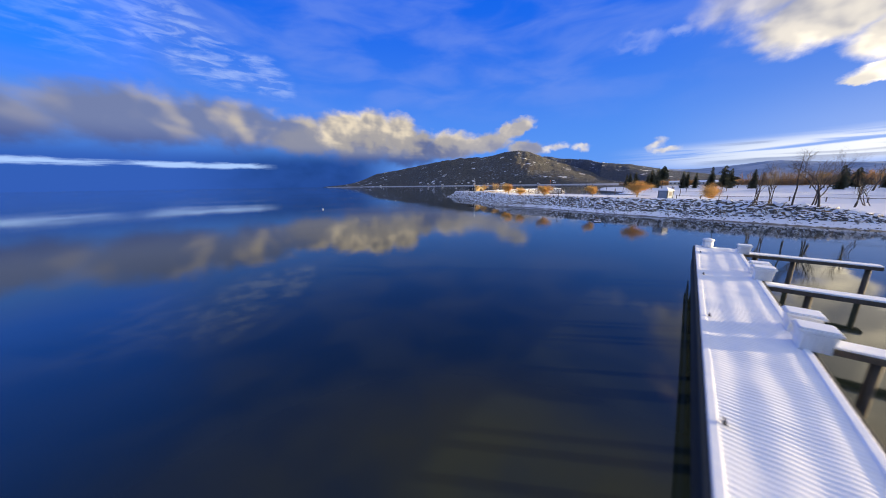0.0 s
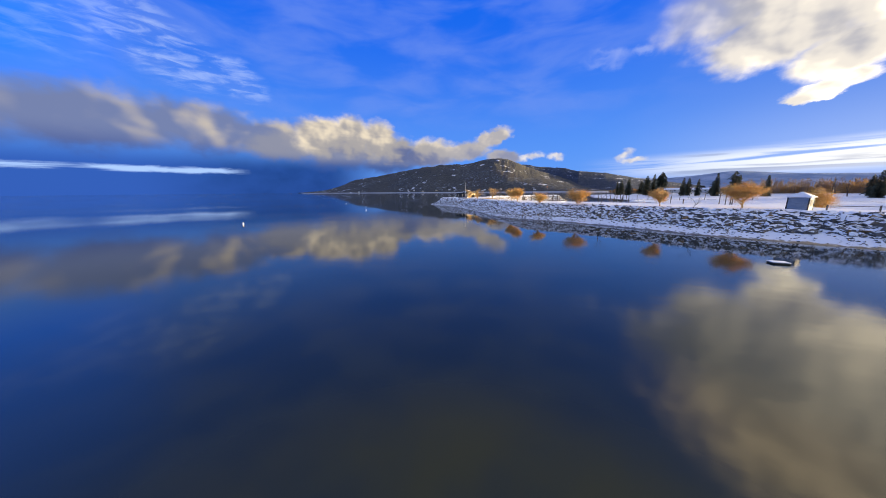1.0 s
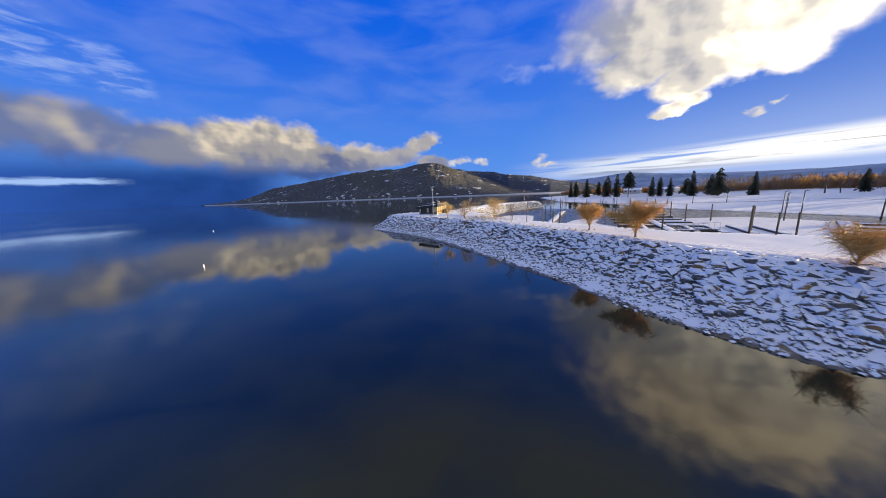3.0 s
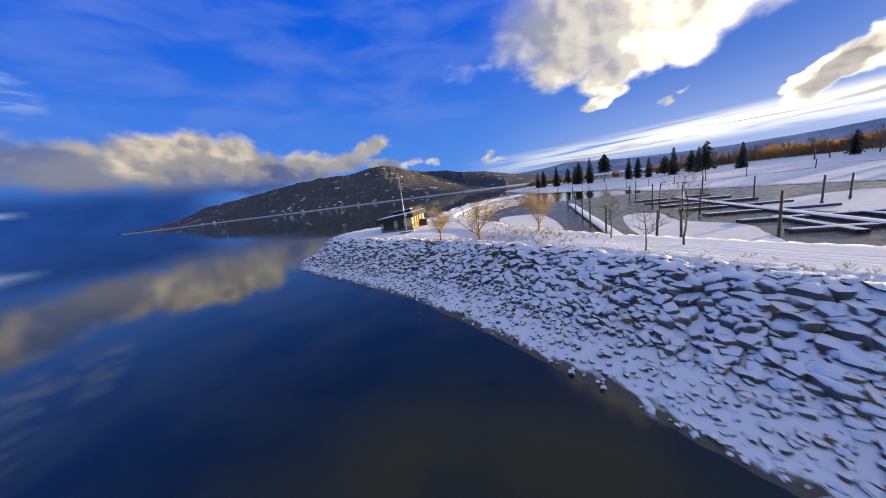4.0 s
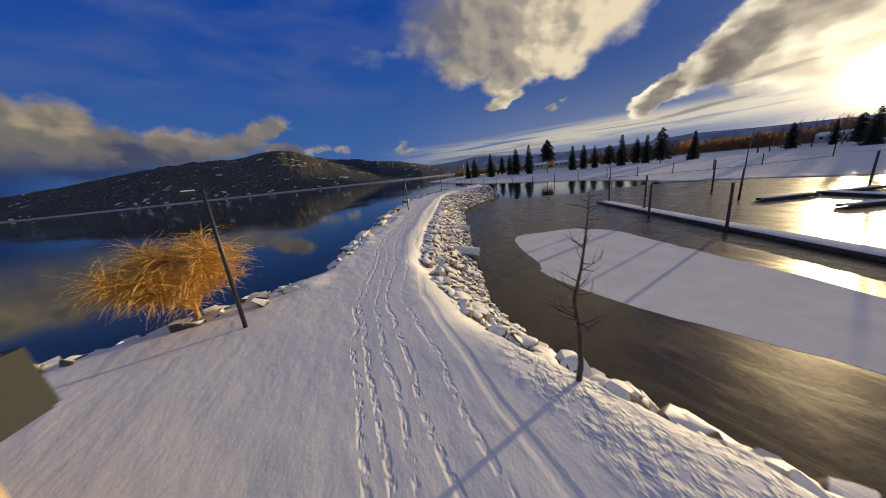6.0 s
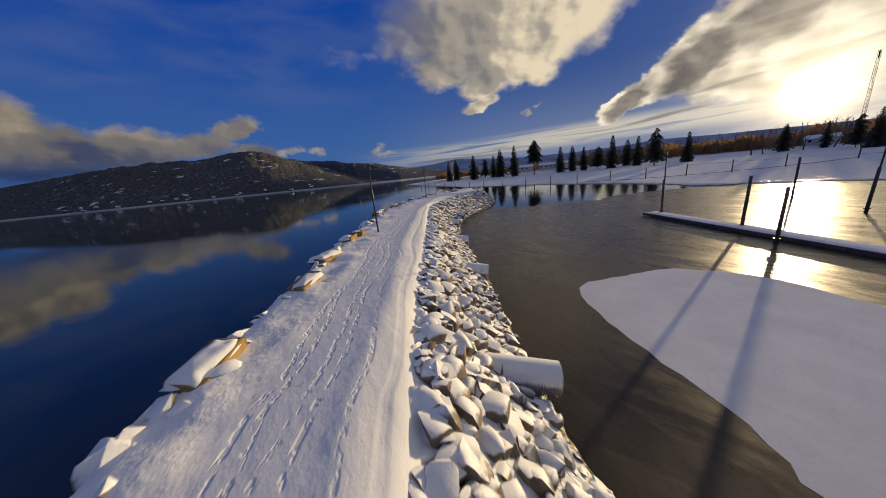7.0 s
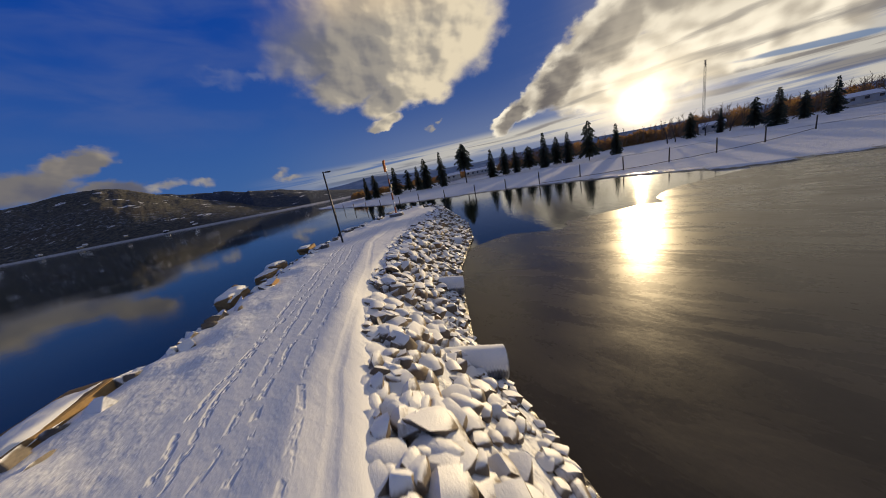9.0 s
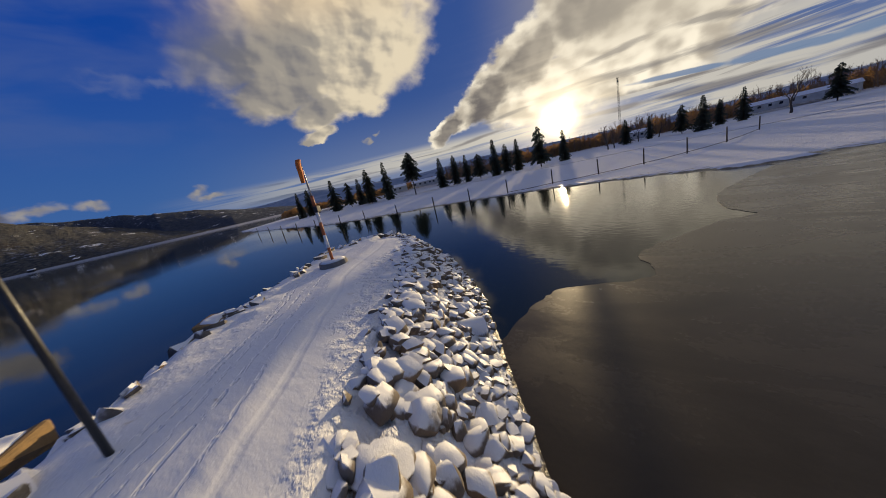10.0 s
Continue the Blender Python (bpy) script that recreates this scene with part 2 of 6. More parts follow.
    # glare of the veiled sun
    glare = t.math("MULTIPLY", t.step(t.math("ADD", streak, t.math("MULTIPLY", fine, 0.6)), 0.45, 0.95, 1.15, 0.55), 1.0)
    wide = t.math("MULTIPLY", t.math("POWER", t.math("MAXIMUM", dot, 0.0), 60.0), glare)
    middle = t.math("MULTIPLY", t.math("POWER", t.math("MAXIMUM", dot, 0.0), 190.0), glare)
    tight = t.math("POWER", t.math("MAXIMUM", dot, 0.0), 1600.0)
    col = t.mix(t.math("MULTIPLY", wide, 1.0, clamp=True), col, t.mix(1.0, col, (0.85, 0.72, 0.50), "ADD"))
    col = t.mix(t.math("MULTIPLY", middle, 0.7, clamp=True), col, (3.6, 3.1, 2.2))
    col = t.mix(t.math("MULTIPLY", tight, 1.0, clamp=True), col, (12.0, 10.0, 6.5))
    # broken grey cloud overhead
    haze = t.math("MULTIPLY", t.math("MULTIPLY", t.step(az0, 66.0, 92.0), t.step(el0, 9.0, 16.0)), t.step(el0, 62.0, 40.0))
    col = t.mix(t.math("MULTIPLY", haze, 0.6), col, (1.25, 1.12, 0.90))
    rear = t.math("MULTIPLY", t.step(t.math("ABSOLUTE", t.math("ADD", az0, -10.0)), 95.0, 125.0), t.step(el0, 3.0, 22.0))
    col = t.mix(t.math("MULTIPLY", rear, 0.8), col, (0.25, 0.39, 0.69))
    lid = t.math("MULTIPLY", t.math("MULTIPLY", t.step(el0, 32.0, 48.0), t.step(az0, -55.0, -20.0, 0.55, 1.0)), t.step(t.noise(way, 2.2, 5.0, 0.55), 0.34, 0.62, 0.35, 0.95))
    col = t.mix(lid, col, (0.47, 0.44, 0.38))
    # below the horizon: dark lake water
    col = t.mix(t.step(el0, 0.0, -0.6), col, (0.03, 0.06, 0.14))
    bg = t.node("ShaderNodeBackground", {"Color": col, "Strength": SKY})
    out = t.node("ShaderNodeOutputWorld")
    t.links.new(bg.outputs[0], out.inputs[0])


SKY = 0.5
build_world()
sun = new("sun", bpy.data.lights.new("sun", "SUN"))
sun.data.energy, sun.data.angle, sun.data.color = 5.0, radians(0.6), (1.0, 0.76, 0.43)
sun.matrix_world = look(compass(SUN_AZ, SUN_EL + 1.0) * 500, (0, 0, 0))

# ---------------------------------------------------------------- materials
def material(name):
    m = bpy.data.materials.new(name)
    m.use_nodes = True
    t = Net(m.node_tree)
    t.nodes.clear()
    bsdf = t.node("ShaderNodeBsdfPrincipled")
    out = t.node("ShaderNodeOutputMaterial")
    t.links.new(bsdf.outputs[0], out.inputs[0])
    t.bsdf = bsdf
    t.place = t.node("ShaderNodeNewGeometry").outputs["Position"]
    t.own = t.node("ShaderNodeTexCoord").outputs["Object"]
    return m, t


def bump(t, height, strength, dist=0.05):
    n = t.node("ShaderNodeBump", {"Strength": strength, "Distance": dist, "Height": height})
    t.links.new(n.outputs[0], t.bsdf.inputs["Normal"])
    return n


def plain(name, a, b, rough=0.7, scale=3.0, metal=0.0, grain=40.0, relief=0.15, stretch=(1, 1, 1), own=True):
    """A surface that varies between two colours at two scales."""
    m, t = material(name)
    v = t.mapping(t.own if own else t.place, stretch)
    n = t.math("ADD", t.math("MULTIPLY", t.noise(v, scale, 4.0), 0.65), t.math("MULTIPLY", t.noise(v, grain, 3.0), 0.35))
    col = t.mix(t.step(n, 0.32, 0.68), a, b)
    t.feed(t.bsdf.inputs["Base Color"], col)
    t.feed(t.bsdf.inputs["Roughness"], t.step(n, 0.2, 0.8, max(rough - 0.12, 0.02), min(rough + 0.1, 1.0)))
    t.bsdf.inputs["Metallic"].default_value = metal
    bump(t, n, relief, 0.02)
    return m


def snow_on(t, under, lo=0.25, hi=0.6, snow=(0.84, 0.86, 0.90), scale=2.2):
    """Lay snow on whatever faces up."""
    nz = t.node("ShaderNodeSeparateXYZ", {0: t.node("ShaderNodeNewGeometry").outputs["Normal"]}).outputs[2]
    n = t.noise(t.place, scale, 5.0, 0.6)
    f = t.step(t.math("ADD", nz, t.math("MULTIPLY", t.math("SUBTRACT", n, 0.5), 0.45)), lo, hi)
    t.feed(t.bsdf.inputs["Base Color"], t.mix(f, under, snow))
    t.feed(t.bsdf.inputs["Roughness"], t.step(f, 0, 1, 0.8, 0.55))
    return f


def make_snow_ground():
    m, t = material("snow_ground")
    z = t.node("ShaderNodeSeparateXYZ", {0: t.place}).outputs[2]
    big = t.noise(t.place, 0.35, 5.0, 0.55)
    mid = t.noise(t.mapping(t.place, (1.0, 0.45, 1.0), rot=(0, 0, 0.5)), 1.7, 4.0, 0.5)
    fine = t.noise(t.place, 22.0, 3.0, 0.6)
    snow = t.mix(big, (0.80, 0.83, 0.89), (0.90, 0.91, 0.93))
    stones = t.mix(mid, (0.05, 0.045, 0.04), (0.14, 0.125, 0.10))
    # bare wet stones along the water's edge, grass stalks where it was wind-swept
    wet = t.step(t.math("ADD", z, t.math("MULTIPLY", t.math("SUBTRACT", mid, 0.5), 0.5)), 0.20, 0.10)
    swept = t.math("MULTIPLY", t.step(t.noise(t.place, 1.1, 7.0, 0.74), 0.62, 0.74), 0.6)
    col = t.mix(swept, snow, (0.30, 0.24, 0.15))
    col = t.mix(wet, col, stones)
    t.feed(t.bsdf.inputs["Base Color"], col)
    t.feed(t.bsdf.inputs["Roughness"], t.step(wet, 0, 1, 0.55, 0.35))
    t.feed(t.bsdf.inputs["Specular IOR Level"], t.math("MULTIPLY", wet, 0.5))
    # tracks that follow the path
    off = t.node("ShaderNodeAttribute", attribute_name="across").outputs["Fac"]
    along = t.node("ShaderNodeAttribute", attribute_name="along").outputs["Fac"]
    wob = t.math("ADD", off, t.math("MULTIPLY", t.math("SUBTRACT", t.noise(t.combine(t.math("MULTIPLY", along, 0.12), 0.0, 0.0), 1.0, 3.0), 0.5), 1.2))
    ruts = t.math("MULTIPLY", t.step(t.math("ABSOLUTE", t.math("ADD", wob, 1.75)), 0.18, 0.03), 0.45)
    for k, (lane, deep) in enumerate(((1.00, 1.0), (0.70, 1.0), (0.20, 0.6), (-0.30, 0.8), (-1.0, 0.4))):
        drift = t.math("ADD", wob, t.math("MULTIPLY", t.math("SUBTRACT", t.noise(t.combine(t.math("MULTIPLY", along, 0.2), k * 3.7, 0.0), 1.0, 2.0), 0.5), 0.9))
        prints = t.step(t.noise(t.combine(t.math("MULTIPLY", along, 3.2), t.math("MULTIPLY", drift, 4.5), k * 5.1), 1.0, 2.0, 0.55), 0.45, 0.60, 0.0, 1.0)
        ruts = t.math("MAXIMUM", ruts, t.math("MULTIPLY", t.step(t.math("ABSOLUTE", t.math("SUBTRACT", drift, lane)), 0.10, 0.03), t.math("MULTIPLY", prints, deep)))
    wheel = None
    for lane in (-1.6, -1.15, -0.3, 0.35, 1.1):
        w = t.math("MULTIPLY", t.step(t.math("ABSOLUTE", t.math("SUBTRACT", wob, lane)), 0.16, 0.05), 0.26)
        wheel = w if wheel is None else t.math("MAXIMUM", wheel, w)
    ruts = t.math("MAXIMUM", ruts, t.math("MULTIPLY", wheel, t.step(t.node("ShaderNodeSeparateXYZ", {0: t.place}).outputs[1], 104.0, 92.0)))
    ruts = t.math("MULTIPLY", ruts, t.step(z, 3.2, 3.6))
    # tussocks under the snow on the lawn, beaten flat on the path
    sy = t.node("ShaderNodeSeparateXYZ", {0: t.place}).outputs[1]
    lawn = t.math("MULTIPLY", t.step(t.math("ADD", sy, t.math("MULTIPLY", big, 9.0)), 113.0, 103.0), t.step(wob, 0.4, 3.0))
    lawn = t.math("MULTIPLY", lawn, t.step(z, 2.6, 3.4))
    beach = t.math("MULTIPLY", t.step(t.node("ShaderNodeSeparateXYZ", {0: t.place}).outputs[0], 58.0, 72.0), 0.9)
    strip = t.math("MULTIPLY", t.step(t.math("ADD", wob, t.math("MULTIPLY", big, 1.5)), -1.5, -2.6), t.step(sy, 84.0, 96.0))
    shoulder = t.math("MULTIPLY", t.step(t.math("ADD", wob, t.math("MULTIPLY", big, 1.2)), 1.6, 2.6), t.step(sy, 122.0, 132.0))
    lawn = t.math("MAXIMUM", t.math("MAXIMUM", lawn, t.math("MULTIPLY", shoulder, 0.15)), t.math("MAXIMUM", beach, t.math("MULTIPLY", strip, 1.1)))
    tuss = t.step(t.noise(t.place, 2.3, 4.0, 0.6), 0.40, 0.66)
    h = t.math("ADD", t.math("ADD", t.math("MULTIPLY", mid, 0.5), t.math("MULTIPLY", fine, 0.08)), t.math("MULTIPLY", ruts, -0.46))
    h = t.math("ADD", h, t.math("MULTIPLY", t.math("MULTIPLY", tuss, lawn), 1.25))
    bump(t, h, 0.55, 0.12)
    return m


def make_rock(name="snowy_rock", lo=0.28, hi=0.52, tan=0.0):
    m, t = material(name)
    r = t.node("ShaderNodeObjectInfo").outputs["Random"]
    isle = t.node("ShaderNodeNewGeometry").outputs["Random Per Island"]
    tone = t.math("FRACT", t.math("ADD", r, isle))
    n = t.math("ADD", t.math("MULTIPLY", t.noise(t.place, 2.5, 5.0), 0.6), t.math("MULTIPLY", t.noise(t.place, 24.0, 4.0), 0.4))
    dark = t.mix(tone, (0.045, 0.045, 0.048), (0.13, 0.105, 0.085))
    light = t.mix(tone, (0.12, 0.115, 0.11), (0.26, 0.21, 0.15))
    rock = t.mix(t.step(n, 0.35, 0.65), dark, light)
    rock = t.mix(t.step(tone, 0.93, 0.94), rock, t.mix(n, (0.20, 0.11, 0.04), (0.42, 0.25, 0.10)))
    rock = t.mix(tan, rock, t.mix(n, (0.11, 0.085, 0.065), (0.30, 0.235, 0.17)))
    f = snow_on(t, rock, lo, hi, scale=6.0)
    bump(t, t.math("ADD", n, t.math("MULTIPLY", f, 0.8)), 0.38, 0.06)
    return m


def make_water():
    m, t = material("lake_water")
    t.bsdf.inputs["Base Color"].default_value = (0.014, 0.021, 0.017, 1)
    t.bsdf.inputs["IOR"].default_value = 1.40
    rough = t.step(t.noise(t.place, 0.02, 3.0), 0.4, 0.65, 0.03, 0.085)
    t.feed(t.bsdf.inputs["Roughness"], rough)
    calm = t.noise(t.mapping(t.place, (0.5, 0.9, 1), rot=(0, 0, 0.4)), 0.9, 5.0, 0.55)
    swell = t.noise(t.mapping(t.place, (0.12, 0.3, 1), rot=(0, 0, 0.7)), 0.6, 2.0)
    gust = t.step(t.noise(t.place, 0.018, 3.0), 0.5, 0.72, 0.25, 1.0)
    # a breath of wind over the open water at the harbour mouth
    far = t.node("ShaderNodeVectorMath", {0: t.place, 1: (56.0, 178.0, 0.0)}, operation="DISTANCE").outputs["Value"]
    breath = t.math("MULTIPLY", t.noise(t.mapping(t.place, (1.0, 0.45, 1), rot=(0, 0, 0.9)), 2.2, 3.0, 0.5), t.step(t.math("ADD", far, t.math("MULTIPLY", t.noise(t.place, 0.12, 3.0), 30.0)), 48.0, 30.0, 0.0, 0.9))
    h = t.math("ADD", t.math("MULTIPLY", t.math("ADD", calm, swell), gust), breath)
    bump(t, h, 0.20, 0.06)
    return m


def make_ice():
    m, t = material("harbour_ice")
    n = t.noise(t.mapping(t.place, (0.25, 0.12, 1), rot=(0, 0, 0.5)), 1.2, 6.0, 0.62, 0.6)
    fine = t.noise(t.place, 5.0, 5.0, 0.6)
    t.feed(t.bsdf.inputs["Base Color"], t.mix(t.step(n, 0.30, 0.75), (0.050, 0.042, 0.031), (0.084, 0.070, 0.052)))
    # wisps of frost that the wind has drawn over the ice
    wisp = t.noise(t.mapping(t.place, (0.42, 0.12, 1), rot=(0, 0, 0.2)), 1.2, 7.0, 0.66, 2.0)
    reach = t.step(t.node("ShaderNodeSeparateXYZ", {0: t.place}).outputs[1], 170.0, 149.0)     # none on the thin ice at the harbour mouth
    frost = t.math("MULTIPLY", t.step(wisp, 0.44, 0.66), t.math("ADD", t.math("MULTIPLY", reach, 0.85), 0.15))
    smooth = t.math("ADD", t.step(n, 0.3, 0.7, 0.18, 0.27), t.math("MULTIPLY", fine, 0.08))
    t.feed(t.bsdf.inputs["Roughness"], t.math("ADD", smooth, t.math("MULTIPLY", frost, 0.11)))
    t.bsdf.inputs["IOR"].default_value = 1.31
    relief = t.math("ADD", n, t.math("MULTIPLY", fine, 0.5))
    bump(t, t.math("ADD", relief, t.math("MULTIPLY", wisp, 0.5)), 0.13, 0.06)
    return m


def make_mountain(name="forested_mountain", deep=(0.042, 0.050, 0.056), pale=(0.150, 0.140, 0.115), bare=0.0):
    m, t = material(name)
    p = t.place
    z = t.node("ShaderNodeSeparateXYZ", {0: p}).outputs[2]
    trees = t.noise(p, 0.11, 4.0, 0.7)
    stand = t.noise(p, 0.006, 5.0, 0.6)
    open_ = t.noise(t.mapping(p, (1, 1, 1.5)), 0.014, 5.0, 0.62)
    wood = t.mix(t.step(trees, 0.35, 0.68), deep, pale)
    wood = t.mix(t.step(stand, 0.52 + bare, 0.66 + bare), wood, t.mix(trees, (0.060, 0.058, 0.055), (0.125, 0.112, 0.092)))
    snow = t.math("MULTIPLY", t.step(open_, 0.625, 0.655), t.step(trees, 0.38, 0.48))
    dust = t.math("MULTIPLY", t.step(t.noise(p, 0.075, 5.0, 0.72), 0.52, 0.66), t.step(t.noise(p, 0.004, 3.0, 0.5), 0.46, 0.62, 0.10, 0.60))
    col = t.mix(dust, wood, (0.40, 0.44, 0.52))
    col = t.mix(snow, col, (0.80, 0.83, 0.88))
    col = t.mix(t.step(z, 4.5, 3.0), col, (0.50, 0.52, 0.56))
    t.feed(t.bsdf.inputs["Base Color"], col)
    t.bsdf.inputs["Roughness"].default_value = 0.9
    t.bsdf.inputs["Specular IOR Level"].default_value = 0.1
    bump(t, trees, 1.0, 9.0)
    return m


def make_haze_hill():
    m, t = material("haze_tinted_hill")
    # aerial haze is put into the base colour: pale blue instead of woodland tones
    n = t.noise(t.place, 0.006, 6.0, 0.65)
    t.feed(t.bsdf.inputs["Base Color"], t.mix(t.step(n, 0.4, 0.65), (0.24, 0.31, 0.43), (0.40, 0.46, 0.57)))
    t.bsdf.inputs["Roughness"].default_value = 1.0
    t.bsdf.inputs["Specular IOR Level"].default_value = 0.0
    bump(t, n, 0.8, 20.0)
    return m


def make_brush():
    """Fine twig sprays that let some of the low sun through."""
    m = plain("brown_brush", (0.11, 0.078, 0.042), (0.30, 0.20, 0.10), 0.9, 0.12, grain=2.0, own=False)
    t = Net(m.node_tree)
    thin = t.node("ShaderNodeBsdfTranslucent", {"Color": (0.46, 0.27, 0.11, 1.0)})
    both = t.node("ShaderNodeMixShader", {0: 0.45})
    t.links.new(t.nodes["Principled BSDF"].outputs[0], both.inputs[1])
    t.links.new(thin.outputs[0], both.inputs[2])
    t.links.new(both.outputs[0], t.nodes["Material Output"].inputs[0])
    return m


def make_capped(name, a, b, lo=0.55, hi=0.8, rough=0.75, scale=4.0, stretch=(1, 1, 1)):
    """Something with snow lying on its flat tops."""
    m, t = material(name)
    v = t.mapping(t.own, stretch)
    n = t.math("ADD", t.math("MULTIPLY", t.noise(v, scale, 5.0), 0.6), t.math("MULTIPLY", t.noise(v, scale * 9, 3.0), 0.4))
    f = snow_on(t, t.mix(t.step(n, 0.35, 0.65), a, b), lo, hi)
    bump(t, t.math("ADD", n, f), 0.3, 0.03)
    return m


JETTYROCK = make_rock("brown_grey_rock", 0.42, 0.70, 0.6)
SNOW_GROUND, ROCK, WATER, ICE, MOUNTAIN, HILL = make_snow_ground(), make_rock(), make_water(), make_ice(), make_mountain(), make_haze_hill()
# the mountain's forest again, its colours shifted to blue to paint in distance haze
RIDGE = make_mountain("haze_blue_ridge", (0.036, 0.048, 0.070), (0.090, 0.100, 0.118), 0.1)
SNOW = plain("packed_snow", (0.80, 0.83, 0.88), (0.91, 0.92, 0.94), 0.55, 1.2, grain=14.0, relief=0.5, own=False)
THINSNOW = plain("thin_wind_packed_snow", (0.76, 0.76, 0.78), (0.88, 0.88, 0.89), 0.8, 0.5, grain=9.0, relief=0.25, own=False)
for m in (THINSNOW, SNOW):
    m.node_tree.nodes["Principled BSDF"].inputs["Specular IOR Level"].default_value = 0.0
WILLOWPALE = plain("pale_willow_twig", (0.40, 0.26, 0.09), (0.66, 0.46, 0.18), 0.7, 0.9)
BARK = make_capped("grey_bark", (0.045, 0.034, 0.026), (0.12, 0.09, 0.065), 0.75, 0.95, scale=6.0)
TWIG = plain("brown_twig", (0.06, 0.042, 0.03), (0.14, 0.10, 0.065), 0.8, 2.0)
WILLOW = plain("orange_willow_twig", (0.50, 0.29, 0.07), (0.78, 0.49, 0.15), 0.7, 0.9)
WILLOWBARK = plain("orange_brown_bark", (0.32, 0.20, 0.07), (0.60, 0.38, 0.13), 0.8, 2.5)
SANDSTONE = plain("tan_quarry_stone", (0.18, 0.115, 0.05), (0.38, 0.24, 0.10), 0.85, 1.6, grain=18.0, relief=0.5)
NEEDLE = plain("dark_needles", (0.042, 0.054, 0.032), (0.115, 0.116, 0.068), 0.8, 0.8, grain=8.0)
PILE = plain("weathered_pile_wood", (0.045, 0.037, 0.03), (0.13, 0.105, 0.08), 0.8, 3.0, stretch=(6, 6, 0.6))
TIMBER = make_capped("dock_timber", (0.05, 0.045, 0.04), (0.14, 0.12, 0.10), 0.6, 0.8, stretch=(1, 1, 4))
FASCIA = plain("dark_blue_painted_board", (0.015, 0.019, 0.021), (0.030, 0.036, 0.038), 0.8, 2.0, grain=30)
TANBOARD = plain("tan_weathered_board", (0.20, 0.14, 0.055), (0.32, 0.23, 0.10), 0.75, 2.0, stretch=(1, 1, 5))
DRIFTDARK = plain("rust_brown_board", (0.20, 0.11, 0.032), (0.34, 0.20, 0.065), 0.75, 4.0)
CREAM = plain("cream_painted_wall", (0.44, 0.34, 0.20), (0.58, 0.47, 0.30), 0.75, 1.3, grain=25)
PLINTH = plain("grey_concrete_block", (0.12, 0.12, 0.12), (0.22, 0.21, 0.20), 0.85, 2.0)
DARKPANEL = plain("dark_brown_panel", (0.025, 0.022, 0.02), (0.055, 0.048, 0.04), 0.6, 3.0)
GALV = plain("galvanised_steel", (0.34, 0.35, 0.36), (0.55, 0.56, 0.57), 0.42, 6.0, metal=0.75)
BLACKMETAL = plain("black_painted_steel", (0.018, 0.020, 0.022), (0.040, 0.043, 0.046), 0.45, 8.0)
WHITEPLASTIC = plain("white_plastic", (0.70, 0.72, 0.74), (0.82, 0.83, 0.84), 0.45, 3.0)
CULVERT = make_capped("corrugated_steel_pipe", (0.12, 0.12, 0.13), (0.26, 0.26, 0.27), 0.0, 0.25)
ORANGE = plain("orange_fabric", (0.62, 0.13, 0.015), (0.85, 0.24, 0.03), 0.75, 6.0)
REDPAINT = plain("faded_red_paint", (0.38, 0.09, 0.03), (0.55, 0.17, 0.05), 0.6, 8.0)
KIOSKWALL = plain("blue_grey_board", (0.16, 0.21, 0.29), (0.26, 0.32, 0.40), 0.7, 2.0, stretch=(1, 1, 6))
STRAW = plain("dry_grass", (0.30, 0.20, 0.08), (0.55, 0.40, 0.18), 0.85, 1.0)
WOODS = plain("bare_wood_edge", (0.13, 0.085, 0.05), (0.32, 0.21, 0.12), 0.9, 0.15, own=False)
BRUSH = make_brush()
HOUSEWALL = plain("house_wall", (0.42, 0.38, 0.32), (0.62, 0.58, 0.52), 0.8, 0.4)
GLASS = plain("dark_window_glass", (0.02, 0.025, 0.03), (0.04, 0.045, 0.05), 0.08, 2.0, relief=0.0)

# ---------------------------------------------------------------- mesh helpers
def mesh_ob(name, verts, faces, mat, smooth=False):
    me = bpy.data.meshes.new(name)
    me.from_pydata([tuple(v) for v in verts], [], [tuple(int(i) for i in f) for f in faces])
    me.materials.append(mat)
    if smooth:
        me.polygons.foreach_set("use_smooth", [True] * len(me.polygons))
    me.update()
    return new(name, me)


def part(name, bm, mat, parent, label="", smooth=False):
    me = bpy.data.meshes.new(name)
    bm.to_mesh(me)
    bm.free()
    me.materials.append(mat)
    if smooth:
        me.polygons.foreach_set("use_smooth", [True] * len(me.polygons))
    ob = new(name, me)
    ob.parent = parent
    if label:
        ob["label"] = label
    return ob


def shared(name, me, parent, m=None):
    """One more object on a mesh that already exists."""
    ob = new(name, me)
    ob.parent = parent
    if m is not None:
        ob.matrix_basis = m
    return ob


def thing(name, m, label, category, group="", kind=""):
    ob = new(name)
    ob.matrix_basis = m
    ob.empty_display_size = 0.3
    return tagged(ob, label, category, group, kind)


def box(bm, size, at=(0, 0, 0), bevel=0.0, rot=(0, 0, 0)):
    """A box whose base centre stands at the place given."""
    m = Matrix.LocRotScale(Vector(at) + Vector((0, 0, size[2] / 2)), Euler([radians(a) for a in rot]), None) @ Matrix.Diagonal((*size, 1))
    got = bmesh.ops.create_cube(bm, size=1.0, matrix=m)
    if bevel:
        edges = {e for v in got["verts"] for e in v.link_edges}
        bmesh.ops.bevel(bm, geom=list(edges), offset=bevel, segments=2, affect="EDGES", profile=0.6)
    return bm


